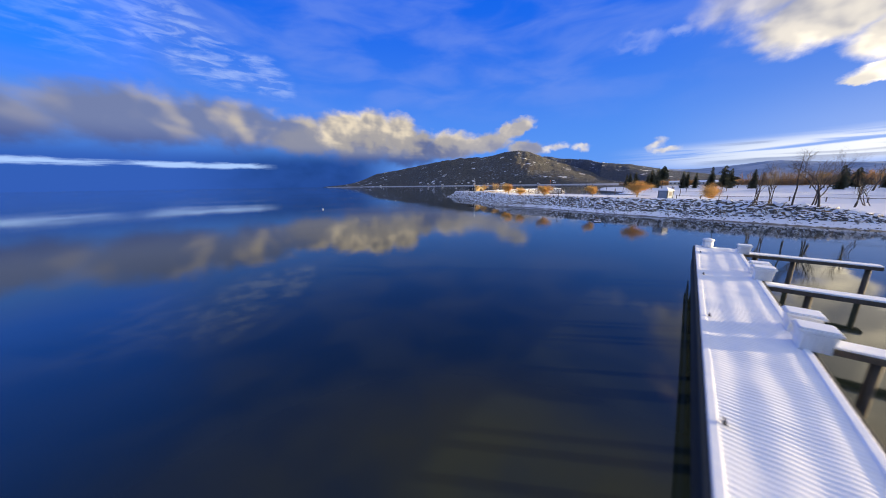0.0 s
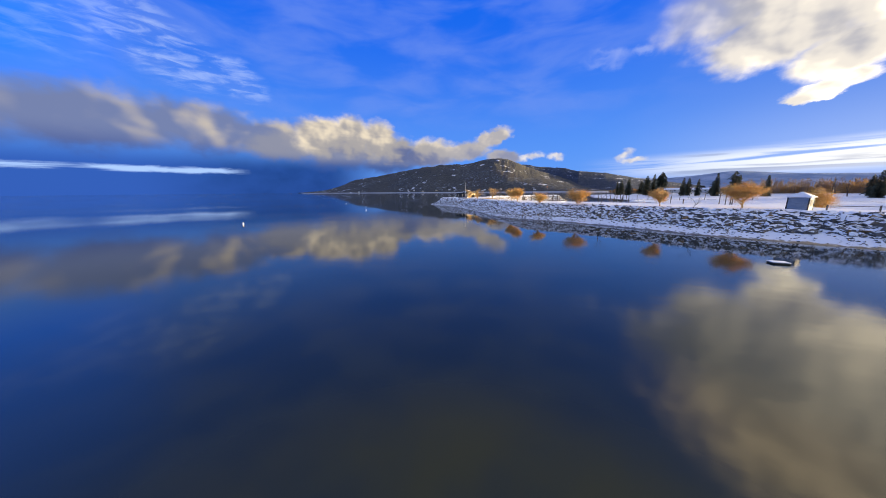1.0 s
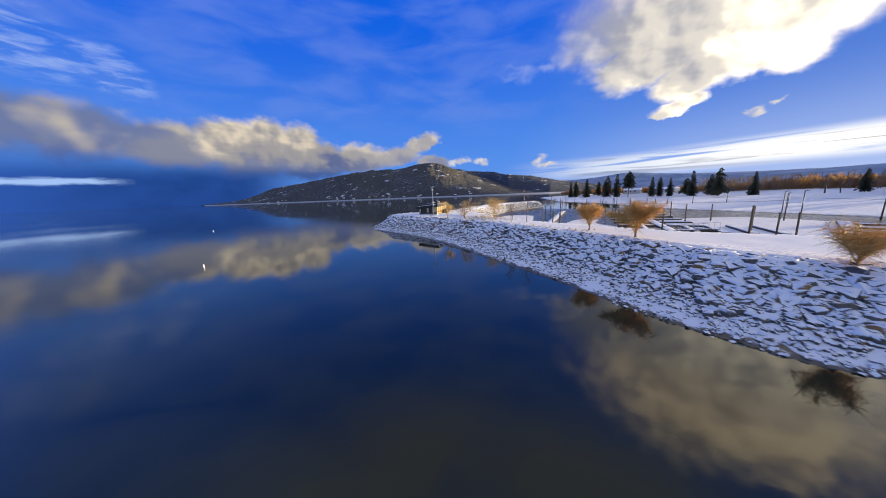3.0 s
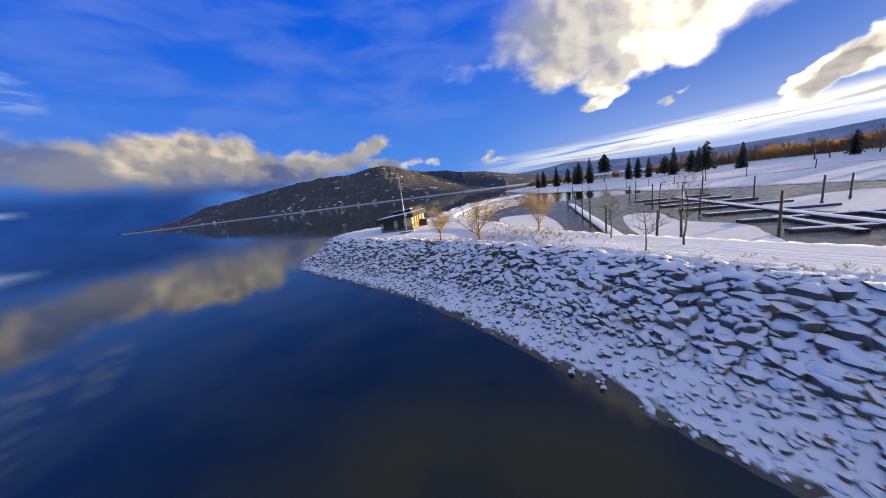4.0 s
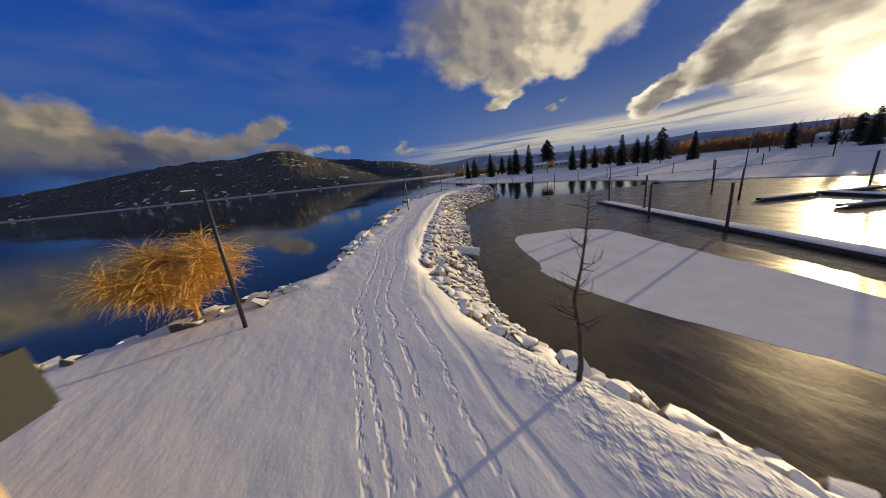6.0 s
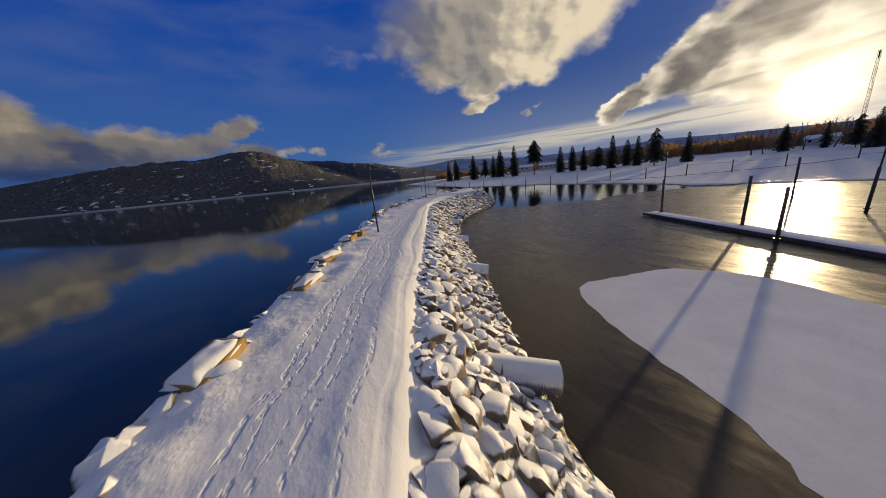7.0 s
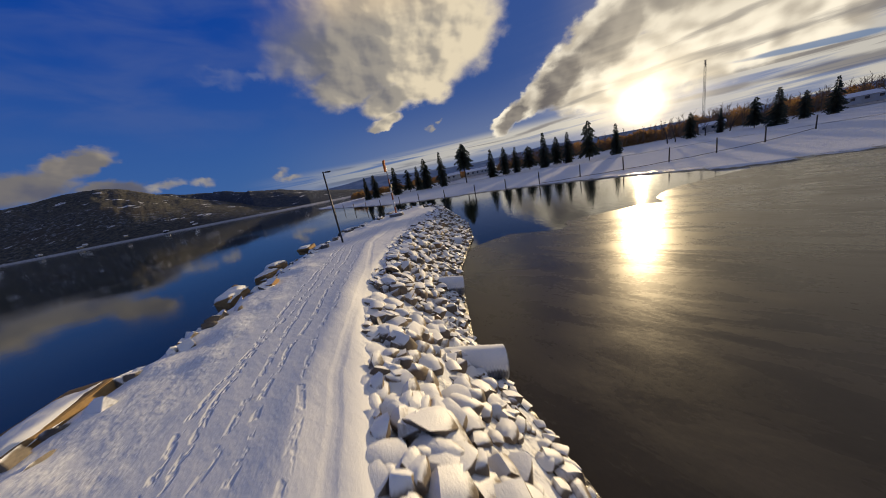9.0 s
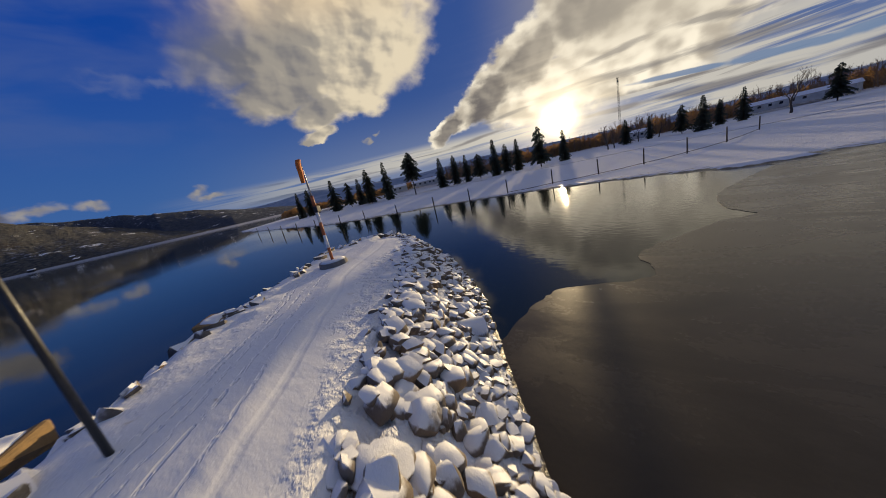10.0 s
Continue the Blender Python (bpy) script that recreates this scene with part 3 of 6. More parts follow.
def tube(bm, points, radii, sides=8, caps=True):
    """A round tube along points."""
    rings = []
    pts = [Vector(p) for p in points]
    for i, p in enumerate(pts):
        d = (pts[min(i + 1, len(pts) - 1)] - pts[max(i - 1, 0)]).normalized()
        side = d.cross(Vector((0.31, 0.87, 0.12)) if abs(d.z) > 0.9 else Vector((0, 0, 1))).normalized()
        up = side.cross(d)
        rings.append([bm.verts.new(p + (side * math.cos(a) + up * math.sin(a)) * radii[i]) for a in [2 * math.pi * k / sides for k in range(sides)]])
    for a, b in zip(rings, rings[1:]):
        for k in range(sides):
            bm.faces.new((a[k], a[(k + 1) % sides], b[(k + 1) % sides], b[k]))
    if caps:
        bm.faces.new(list(reversed(rings[0])))
        bm.faces.new(rings[-1])
    return bm


def B():
    return bmesh.new()


# ---------------------------------------------------------------- the lie of the land
# shore points: x, y, width of the bank behind them
OUTER = [(260, -112, 12), (120, -47, 12), (90, -30, 12), (60, -14, 12), (42, -2, 12), (29, 6, 12), (10, 24.5, 11), (3, 28.5, 11), (-4, 33, 11), (-8, 39, 11),
         (-12, 50, 11), (-17.5, 62, 10.5), (-22.4, 73, 10.5), (-28, 83.5, 10), (-34, 91, 10), (-41, 99.3, 9), (-46.5, 107, 8), (-48.5, 115, 7), (-46, 122, 6), (-39, 127, 5),
         (-30.5, 128.8, 4), (-21.6, 130.8, 2.2), (-18.9, 137.3, 2.0), (-13.2, 150.8, 2.2), (-3.8, 169.6, 2.2), (5.6, 181.0, 2.1), (14.0, 189.3, 2.1), (25, 196.5, 3), (31, 196, 3), (35, 191.5, 3)]
INNER = [(35, 191.5, 3.5), (33, 186, 4), (29.6, 182.8, 4.5), (26.6, 180.2, 4.5), (17, 174, 4.5), (10, 167.3, 4.5), (5.7, 159.6, 4.4), (-2.3, 143.6, 4.6),
         (-6.3, 136.3, 4.6), (-8.2, 131.9, 4.6), (-10.6, 127, 4.7), (-11.5, 121, 4.5), (-10.5, 113, 3.5), (-9.5, 105, 3.2), (-9, 97, 3.2), (-7.5, 90, 3), (-5, 83, 3),
         (-1, 75, 3), (4, 66, 3), (10, 58, 3), (20, 51, 3), (36, 42, 3), (52, 36, 3), (66, 36, 6)]
BEACH = [(66, 36, 99), (84, 62, 99), (84, 85, 99), (78, 110, 99), (74, 130, 99), (71, 146, 99), (67, 158, 99), (72, 168, 99), (76, 180, 99), (79, 206, 99),
         (74, 240, 99), (73, 262, 99), (86, 330, 99), (104, 410, 99), (116, 450, 99), (190, 520, 99), (700, 900, 99), (900, -300, 99), (260, -112, 99)]
WAY = [(120, -24), (70, 2), (48, 14), (30, 26), (10, 40), (0, 54), (-7, 70), (-11, 82), (-16, 100), (-19, 115), (-18, 124), (-14.2, 135), (-6.6, 150.5), (1.6, 166), (11, 179), (20, 187), (27, 190.5)]


def along_line(P, line):
    """For each point: distance to a polyline, signed side, running length and nearest segment with its share."""
    best = np.full(len(P), 1e9)
    side, run, seg, share = np.zeros(len(P)), np.zeros(len(P)), np.zeros(len(P), int), np.zeros(len(P))
    length = 0.0
    for i in range(len(line) - 1):
        a, b = np.array(line[i][:2], float), np.array(line[i + 1][:2], float)
        d = b - a
        L = np.hypot(*d)
        u = np.clip(((P - a) @ d) / (L * L), 0, 1)
        q = P - a - u[:, None] * d
        r = np.hypot(q[:, 0], q[:, 1])
        hit = r < best
        best[hit], seg[hit], share[hit] = r[hit], i, u[hit]
        side[hit] = np.sign(d[0] * (P[hit, 1] - a[1]) - d[1] * (P[hit, 0] - a[0]))
        run[hit] = length + u[hit] * L
        length += L
    return best, side, run, seg, share


def inside(P, poly):
    x, y, c = P[:, 0], P[:, 1], np.zeros(len(P), bool)
    for (x0, y0, *_), (x1, y1, *_) in zip(poly, poly[1:] + poly[:1]):
        if y0 != y1:
            c ^= ((y0 > y) != (y1 > y)) & (x < (x1 - x0) * (y - y0) / (y1 - y0) + x0)
    return c


LAND = OUTER + INNER[1:] + BEACH[1:-1]


def bank(d, line, seg, share):
    w = np.array([p[2] for p in line])
    wid = w[seg] * (1 - share) + w[seg + 1] * share
    u = np.clip(d / wid, 0, 1)
    steep = np.where(wid < 6, u, np.where(u < 0.42, u * 0.62, 0.26 + (u - 0.42) * 1.276))
    return 3.85 * steep


# edge of the level way; the lawn lies a little lower beyond it
LIP = [(-25.6, 107.6), (-24.3, 106.9), (-22.4, 106.4), (-21.4, 105.2), (-20.6, 103.6), (-19.4, 101.4), (-18.6, 98.7), (-17.4, 94), (-14.5, 87), (-12.5, 82)]


def height(P):
    """Height of the bare ground at points (n, 2)."""
    do, _, _, so, uo = along_line(P, OUTER)
    di, _, _, si, ui = along_line(P, INNER)
    db = along_line(P, BEACH[:-2])[0]
    ins = inside(P, LAND)
    zb = 0.15 + 0.024 * np.minimum(db, 70) + 0.012 * np.clip(db - 70, 0, 200)
    zb = np.maximum(zb, 0) + np.clip((70 - P[:, 0]) * 0.2, 0, 9)
    z = np.minimum(np.minimum(bank(do, OUTER, so, uo), bank(di, INNER, si, ui)), zb)
    far = np.minimum(np.minimum(do, di), db)
    dl, sl, _, _, _ = along_line(P, LIP)
    u = np.clip(-dl * sl / 1.5, 0, 1)
    z = z - 0.27 * u * u * (3 - 2 * u) * np.clip((107.4 - P[:, 1]) / 1.2, 0, 1) * np.clip((P[:, 1] - 83) / 5, 0, 1) * np.clip((z - 2.6) / 1.0, 0, 1)
    return np.where(ins, z, -0.45 * np.minimum(far, 4))


def rolling(P, size, amp, seed=0):
    out = np.array([noise.noise((x / size + seed, y / size, seed * 3.1)) for x, y in P])
    return out * amp


def ground_grid(x0, x1, y0, y1, step, detail):
    xs, ys = np.arange(x0, x1 + step / 2, step), np.arange(y0, y1 + step / 2, step)
    X, Y = np.meshgrid(xs, ys)
    P = np.stack([X.ravel(), Y.ravel()], 1)
    z = height(P)
    if detail:
        flat = np.where(z > 3.6, 0.3, 1.0)
        off, side, _, _, _ = along_line(P, WAY)
        # a low ridge beside the tracks; beyond it the snow falls towards the boulders
        jetty = np.clip((P[:, 1] - 124) / 8, 0, 1)
        over = off * side + 1.15 + rolling(P, 5.0, 0.25, 8)
        berm = (0.045 * np.exp(-(over / 0.22) ** 2) + 0.16 * np.clip(over, -2.2, 0)) * jetty * np.where((z > 3.0) & (np.abs(over) < 4), 1.0, 0.0)
        lumps = np.clip((off * side - 1.0) / 0.8, 0, 1) * np.where((z > 2.6) & (P[:, 1] > 127), 1.0, 0.0)
        z = z + lumps * (np.maximum(rolling(P, 1.1, 0.18, 5), 0) + np.maximum(rolling(P, 0.55, 0.08, 6), 0))
        z = z + berm + np.where(z > 0.05, (rolling(P, 2.6, 0.10, 1) + rolling(P, 0.9, 0.035, 2)) * flat, 0)
    else:
        z = z + np.where(z > 0.3, rolling(P, 30, 0.25, 3), 0)
    n = len(xs)
    i = np.arange(len(ys) - 1)[:, None] * n + np.arange(n - 1)[None, :]
    F = np.stack([i, i + 1, i + n + 1, i + n], -1).reshape(-1, 4)
    keep = z[F].max(1) > -0.9
    return np.column_stack([P, z]), F[keep]


def build_ground():
    V, F, base = [], [], 0
    for args in ((-54, 44, -10, 125.6, 0.6, True), (-54, 44, 125.3, 202.1, 0.3, True), (44, 140, -70, 60, 1.5, False), (44, 140, 60, 300, 2.5, False), (140, 900, -300, 900, 12.0, False), (44, 140, 300, 900, 5.0, False)):
        v, f = ground_grid(*args)
        V.append(v), F.append(f + base)
        base += len(v)
    V, F = np.vstack(V), np.vstack(F)
    used = np.unique(F)
    back = np.zeros(len(V), int)
    back[used] = np.arange(len(used))
    V, F = V[used], back[F]
    ob = mesh_ob("ground", V, F, SNOW_GROUND, True)
    d, side, run, _, _ = along_line(V[:, :2], WAY)
    for key, data in (("across", d * side), ("along", run)):
        layer = ob.data.attributes.new(key, "FLOAT", "POINT")
        layer.data.foreach_set("value", data.astype(np.float32))
    return tagged(ob, "snow-covered esplanade, breakwater and beach beside the lake", "ground", kind="structure")


build_ground()


def disc_sheet(name, z, mat, radius=4900, rings=40):
    verts, faces = [(0, 100, z)], []
    for r in range(1, rings + 1):
        rr = radius * (r / rings) ** 2.2
        verts += [(rr * math.cos(a), 100 + rr * math.sin(a), z) for a in [2 * math.pi * k / 96 for k in range(96)]]
    for k in range(96):
        faces.append((0, 1 + k, 1 + (k + 1) % 96))
    for r in range(rings - 1):
        a, b = 1 + r * 96, 1 + (r + 1) * 96
        faces += [(a + k, b + k, b + (k + 1) % 96, a + (k + 1) % 96) for k in range(96)]
    return mesh_ob(name, verts, faces, mat)


tagged(disc_sheet("water", 0.0, WATER), "calm dark blue lake reflecting the sky", "lake", kind="structure")


def flat_sheet(name, outline, z, mat, thick, ragged=0.0, seed=0, label="", category=""):
    """A flat sheet with a ragged edge and a real rim."""
    rnd = random.Random(seed)
    pts = []
    n = len(outline)
    for i in range(n):
        (x0, y0), (x1, y1) = outline[i], outline[(i + 1) % n]
        k = max(1, int(math.hypot(x1 - x0, y1 - y0) / 0.8)) if ragged else 1
        for j in range(k):
            u = j / k
            pts.append((x0 + (x1 - x0) * u + rnd.uniform(-1, 1) * ragged, y0 + (y1 - y0) * u + rnd.uniform(-1, 1) * ragged))
    bm = B()
    top = [bm.verts.new((x, y, z)) for x, y in pts]
    low = [bm.verts.new((x, y, z - thick)) for x, y in pts]
    bm.faces.new(top)
    for i in range(len(pts)):
        bm.faces.new((top[i], low[i], low[(i + 1) % len(pts)], top[(i + 1) % len(pts)]))
    bmesh.ops.recalc_face_normals(bm, faces=bm.faces)
    bmesh.ops.triangulate(bm, faces=[f for f in bm.faces if len(f.verts) > 4])
    me = bpy.data.meshes.new(name)
    bm.to_mesh(me)
    bm.free()
    me.materials.append(mat)
    ob = new(name, me)
    return tagged(ob, label, category, kind="structure")


def smooth_line(pts, n=6, closed=True):
    out, m = [], len(pts)
    for i in range(m if closed else m - 1):
        p = [Vector((*pts[(i + k) % m], 0)) if closed else Vector((*pts[min(max(i + k, 0), m - 1)], 0)) for k in (-1, 0, 1, 2)]
        for j in range(n):
            u = j / n
            q = 0.5 * ((2 * p[1]) + (p[2] - p[0]) * u + (2 * p[0] - 5 * p[1] + 4 * p[2] - p[3]) * u * u + (3 * p[1] - p[0] - 3 * p[2] + p[3]) * u ** 3)
            out.append((q.x, q.y))
    return out


ICE_EDGE = [(20, 177.5), (23.5, 177.2), (26.5, 176.5), (28.0, 175.5), (29.5, 171.8), (30.9, 171.0), (33.7, 171.8), (37.1, 169.4), (40.6, 166.4), (42.2, 164.2), (44.7, 165.3), (50.8, 164.8), (57.9, 161.4), (67, 156)]
flat_sheet("ice", smooth_line(ICE_EDGE, 5, False) + [(80, 158), (90, 100), (95, 60), (70, 34), (36, 38), (10, 54), (-4, 76), (-12, 100), (-14, 128), (-8, 140), (4, 162), (12, 172)],
           0.03, ICE, 0.05, 0.12, 3, "thin grey-brown harbour ice with a wet gloss", "ice")
for k, line in enumerate(([(2.2, 140.3), (6, 139.6), (9.7, 138), (11.4, 134), (10.2, 130), (8.6, 124.5), (6.4, 117.5), (3.6, 111), (1.8, 106.8), (0.4, 103.4), (-0.8, 101.6), (-1.9, 103), (-2.0, 106.5), (-2.2, 111), (-3.0, 116.5), (-4.2, 122), (-4.4, 128.5), (-2.6, 131.5), (-0.8, 136)],
                          [(15.5, 108.5), (19, 112), (22.2, 112.7), (24.3, 108.9), (20.5, 103.5), (18.9, 98), (19.9, 91), (16, 86), (12, 81.5), (8.5, 79.5), (5.6, 82.5), (4.4, 87), (5.5, 92.7), (9.5, 100)],
                          [(36, 100), (50, 104), (64, 100), (66, 80), (56, 66), (42, 62), (34, 74), (34, 88)])):
    flat_sheet("snow_patch", smooth_line(line, 6), 0.0335 + 0.001 * k, THINSNOW, 0.02, 0.10, 10 + k, "thin white snow lying on the harbour ice", "snow")


# ---------------------------------------------------------------- mountains and far shore
def profile(rows, x):
    return float(np.interp(x, [r[0] for r in rows], [r[1] for r in rows]))


def range_of_hills(name, skyline, near, depth, mat, label, step=0.18, rough=1.0, seed=0, layers=26):
    """A hill range on a polar grid: skyline gives the height of its crest in degrees by compass angle."""
    azs = np.arange(skyline[0][0], skyline[-1][0] + step, step)
    V, F = [], []
    for a in azs:
        crest, r0 = sum(profile(skyline, a + k * 0.6) for k in (-2, -1, 0, 1, 2)) / 5, profile(near, a)
        top = math.tan(radians(max(crest, 0.02))) * (r0 + depth * 0.62)
        for j in range(layers):
            u = j / (layers - 1)
            r = r0 + depth * u
            rise = math.sin(min(u / 0.62, 1.0) * math.pi / 2) ** 1.15 if u < 0.62 else math.cos((u - 0.62) / 0.38 * math.pi / 2)
            x, y = r * math.sin(radians(a)), 100 + r * math.cos(radians(a))
            p = Vector((x, y, 0)) / 420
            bumps = (noise.fractal(p + Vector((seed, 0, 0)), 0.9, 2.1, 5) * 0.20 + noise.noise(p * 9) * 0.035 + noise.noise(p * 34) * 0.022) * rough
            z = top * max(rise, 0) * (1 + bumps * (1.0 if u < 0.5 else 0.35)) + (2.0 if j else -1.0)
            V.append((x, y, z))
    n = layers
    for i in range(len(azs) - 1):
        for j in range(n - 1):
            k = i * n + j
            F.append((k, k + n, k + n + 1, k + 1))
    return tagged(mesh_ob(name, V, F, mat, True), label, "mountain", kind="structure")


range_of_hills("backdrop_mountain",
               [(-42, 0.03), (-38, 0.4), (-36, 0.9), (-32, 2.3), (-28, 3.2), (-23, 4.3), (-18, 4.9), (-13, 5.2), (-10, 5.5), (-7, 6.0), (-5, 6.4), (-3, 6.4), (-1, 5.9), (1, 5.1), (3, 4.3), (6, 3.3), (9, 2.4), (12, 1.6), (16, 0.8), (20, 0.3), (24, 0.05)],
               [(-42, 2600), (-30, 1900), (-20, 1500), (0, 1250), (20, 1000), (30, 1100)], 1500, MOUNTAIN, "forested mountain with snowy clearings across the lake")
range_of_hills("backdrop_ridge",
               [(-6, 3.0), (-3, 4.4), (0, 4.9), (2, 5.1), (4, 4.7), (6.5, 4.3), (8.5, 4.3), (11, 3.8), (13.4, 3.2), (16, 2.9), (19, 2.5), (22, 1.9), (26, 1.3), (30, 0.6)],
               [(-6, 2500), (6, 2200), (12, 1300), (20, 1100), (30, 1200)], 1500, RIDGE, "forested ridge with snowy clearings behind the mountain, coloured bluer for haze", seed=3)
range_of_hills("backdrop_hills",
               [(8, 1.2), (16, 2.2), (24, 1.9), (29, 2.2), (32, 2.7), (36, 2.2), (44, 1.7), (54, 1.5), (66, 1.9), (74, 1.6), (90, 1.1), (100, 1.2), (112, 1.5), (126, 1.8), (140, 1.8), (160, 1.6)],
               [(8, 2900), (40, 2600), (160, 2400)], 1300, HILL, "hills beyond the far shore, coloured pale blue for haze", step=0.5, rough=0.6, seed=7, layers=14)

# ---------------------------------------------------------------- posts and lamps
def path_lamp(at, tall, turn, label):
    root = thing("path_lamp", pose(*at, rz=turn), label, "street lamp", "lamps along the breakwater")
    part("base", box(B(), (0.34, 0.34, 0.10), (0, 0, -0.04), 0.02), PLINTH, root)
    bm = B()
    tube(bm, [(0, 0, 0), (0, 0, tall * 0.5), (0, 0, tall)], [0.075, 0.068, 0.055], 10)
    part("pole", bm, BLACKMETAL, root, smooth=True)
    part("arm", box(B(), (0.26, 0.05, 0.05), (0.12, 0, tall - 0.09), 0.01), BLACKMETAL, root)
    head = part("head", box(B(), (0.40, 0.24, 0.08), (0.36, 0, tall - 0.10), 0.025), BLACKMETAL, root)
    part("snow_cap", box(B(), (0.34, 0.19, 0.035), (0.36, 0, tall - 0.018), 0.015), SNOW, head, "thin cap of snow")
    return root


path_lamp((-22.7, 124.6, 3.75), 5.0, 200, "slim black path lamp near the hut")
path_lamp((-7.05, 153.1, 3.75), 5.75, -15, "slim black path lamp beside the breakwater path")
path_lamp((11.5, 181.3, 3.75), 5.8, -10, "slim black path lamp near the breakwater's tip")


def beach_post(at, tall):
    root = thing("fence_post", pose(*at), "weathered wooden post on the snowy beach", "post", "posts along the beach")
    bm = B()
    tube(bm, [(0, 0, -0.6), (0, 0, tall * 0.6), (0.01, 0, tall)], [0.15, 0.14, 0.13], 8)
    part("shaft", bm, PILE, root, smooth=True)
    bm = B()
    tube(bm, [(0, 0, tall), (0, 0, tall + 0.05)], [0.14, 0.08], 8)
    part("snow_cap", bm, SNOW, root)
    return root


ROW = [(122.8, 143.7), (106.2, 153.1), (97.6, 161.2), (91.6, 169.4), (87, 178), (84, 187.5), (80.5, 197.5), (77, 206.5), (71.5, 214), (67.8, 223.5), (67.5, 236), (66.5, 246), (64.5, 256), (64, 266), (66, 280), (70, 298), (75, 320)]
first = None
for k, (x, y) in enumerate(ROW):
    z = max(float(height(np.array([[x, y]]))[0]), 0.0)
    if first is None:
        first = beach_post((x, y, z), 3.4)
    else:
        copy_thing(first, pose(x, y, z, (k * 5) % 3 - 1, (k * 7) % 4 - 2, k * 50))
for a, b in zip(ROW[:6], ROW[1:7]):
    za, zb = [float(height(np.array([p]))[0]) + 0.25 for p in (a, b)]
    bm = B()
    tube(bm, [(*a, za), ((a[0] + b[0]) / 2, (a[1] + b[1]) / 2, (za + zb) / 2 - 0.1), (*b, zb)], [0.06] * 3, 5)
    me = bpy.data.meshes.new("boom_log")
    bm.to_mesh(me)
    bm.free()
    me.materials.append(PILE)
    tagged(new("boom_log", me), "dark rope boom lying between beach posts", "boom", "booms between the posts")


# ---------------------------------------------------------------- harbour docks
def dock(a, b, wide, label, seed=0, high=0.42):
    """A floating dock with a snow-covered deck, side beams and floats."""
    a, b = Vector((*a, 0)), Vector((*b, 0))
    d = b - a
    L = d.length
    root = thing("floating_dock", pose(*a, rz=math.degrees(math.atan2(d.y, d.x))), label, "dock", "floating docks")
    part("deck", box(B(), (L, wide, 0.10), (L / 2, 0, high - 0.10), 0.015), TIMBER, root)
    for s in (-1, 1):
        part("side_beam", box(B(), (L + 0.05, 0.09, 0.32), (L / 2, s * (wide / 2 + 0.047), high - 0.36), 0.01), PILE, root)
    n = max(2, int(L / 6))
    for k in range(n):
        part("float", box(B(), (L / n * 0.7, wide * 0.8, 0.42), (L * (k + 0.5) / n, 0, -0.35), 0.03), DARKPANEL, root)
    bm = B()
    rnd = random.Random(seed)
    nx, ny = max(4, int(L / 0.5)), 5
    rows = [[bm.verts.new((0.03 + (L - 0.06) * i / nx, (j / ny - 0.5) * (wide - 0.08), high + (0.005 if j in (0, ny) or i in (0, nx) else 0.055 + rnd.random() * 0.03))) for j in range(ny + 1)] for i in range(nx + 1)]
    for i in range(nx):
        for j in range(ny):
            bm.faces.new((rows[i][j], rows[i + 1][j], rows[i + 1][j + 1], rows[i][j + 1]))
    part("snow_cover", bm, SNOW, root, "smooth layer of snow", True)
    return root


dock((0.6, 90.2), (29.6, 149.2), 1.9, "long floating dock under snow, edged with dark beams", 1)
dock((1.5, 91.3), (5.5, 74.5), 2.0, "floating dock end under snow close to the esplanade", 2)
dock((47.6, 127.7), (24.2, 79.1), 1.8, "snow-covered main dock of the harbour", 3)
for k in range(7):
    x, y = 38.2 - 3.5 * k, 131.0 - 7.72 * k
    dock((x, y), (x + 6.9, y - 3.05), 1.0, "narrow snow-covered finger dock", 10 + k)
    dock((x + 9.0, y - 3.98), (x + 15.8, y - 7.0), 1.0, "narrow snow-covered finger dock", 20 + k)
dock((20.5, 78), (42, 66), 1.8, "snow-covered dock near the gangway", 4)
for k in range(6):
    x, y = 20 + 3.6 * k, 80.5 - 2.0 * k
    dock((x, y), (x + 6.2, y + 11.5), 1.0, "narrow snow-covered finger dock", 30 + k)
dock((40, 63), (66, 84), 1.8, "snow-covered dock off the esplanade", 5)
for k in range(4):
    dock((44 + 6 * k, 66 + 4.8 * k), (51.5 + 6 * k, 57 + 4.8 * k), 1.0, "narrow snow-covered finger dock", 40 + k)


def pile(at, top, label="tall dark mooring pile", lamp=False):
    root = thing("mooring_pile", pose(*at, rx=random.Random(at[0]).gauss(0, 0.6), ry=random.Random(at[1]).gauss(0, 0.6)), label, "pile", "mooring piles")
    bm = B()
    head = min(top, 4.6) if lamp else top
    tube(bm, [(0, 0, -1.5), (0, 0, head * 0.5), (0, 0, head)], [0.145, 0.135, 0.125], 10)
    part("shaft", bm, PILE, root, smooth=True)
    if lamp:
        bm = B()
        tube(bm, [(0.17, 0, head - 1.2), (0.17, 0, top)], [0.075, 0.06], 8)
        part("lamp_pole", bm, BLACKMETAL, root, smooth=True)
    bm = B()
    tube(bm, [(0, 0, 0.42), (0, 0, 0.55)], [0.24, 0.24], 10)
    part("hoop", bm, BLACKMETAL, root)
    if lamp:
        part("lamp_arm", box(B(), (0.4, 0.06, 0.06), (0.35, 0, top - 0.05), 0.01), BLACKMETAL, root)
        part("lamp_head", box(B(), (0.36, 0.2, 0.07), (0.6, 0, top - 0.02), 0.02), BLACKMETAL, root)
    else:
        bm = B()
        tube(bm, [(0, 0, top), (0, 0, top + 0.07)], [0.15, 0.06], 10)
        part("snow_cap", bm, SNOW, root)
    return root


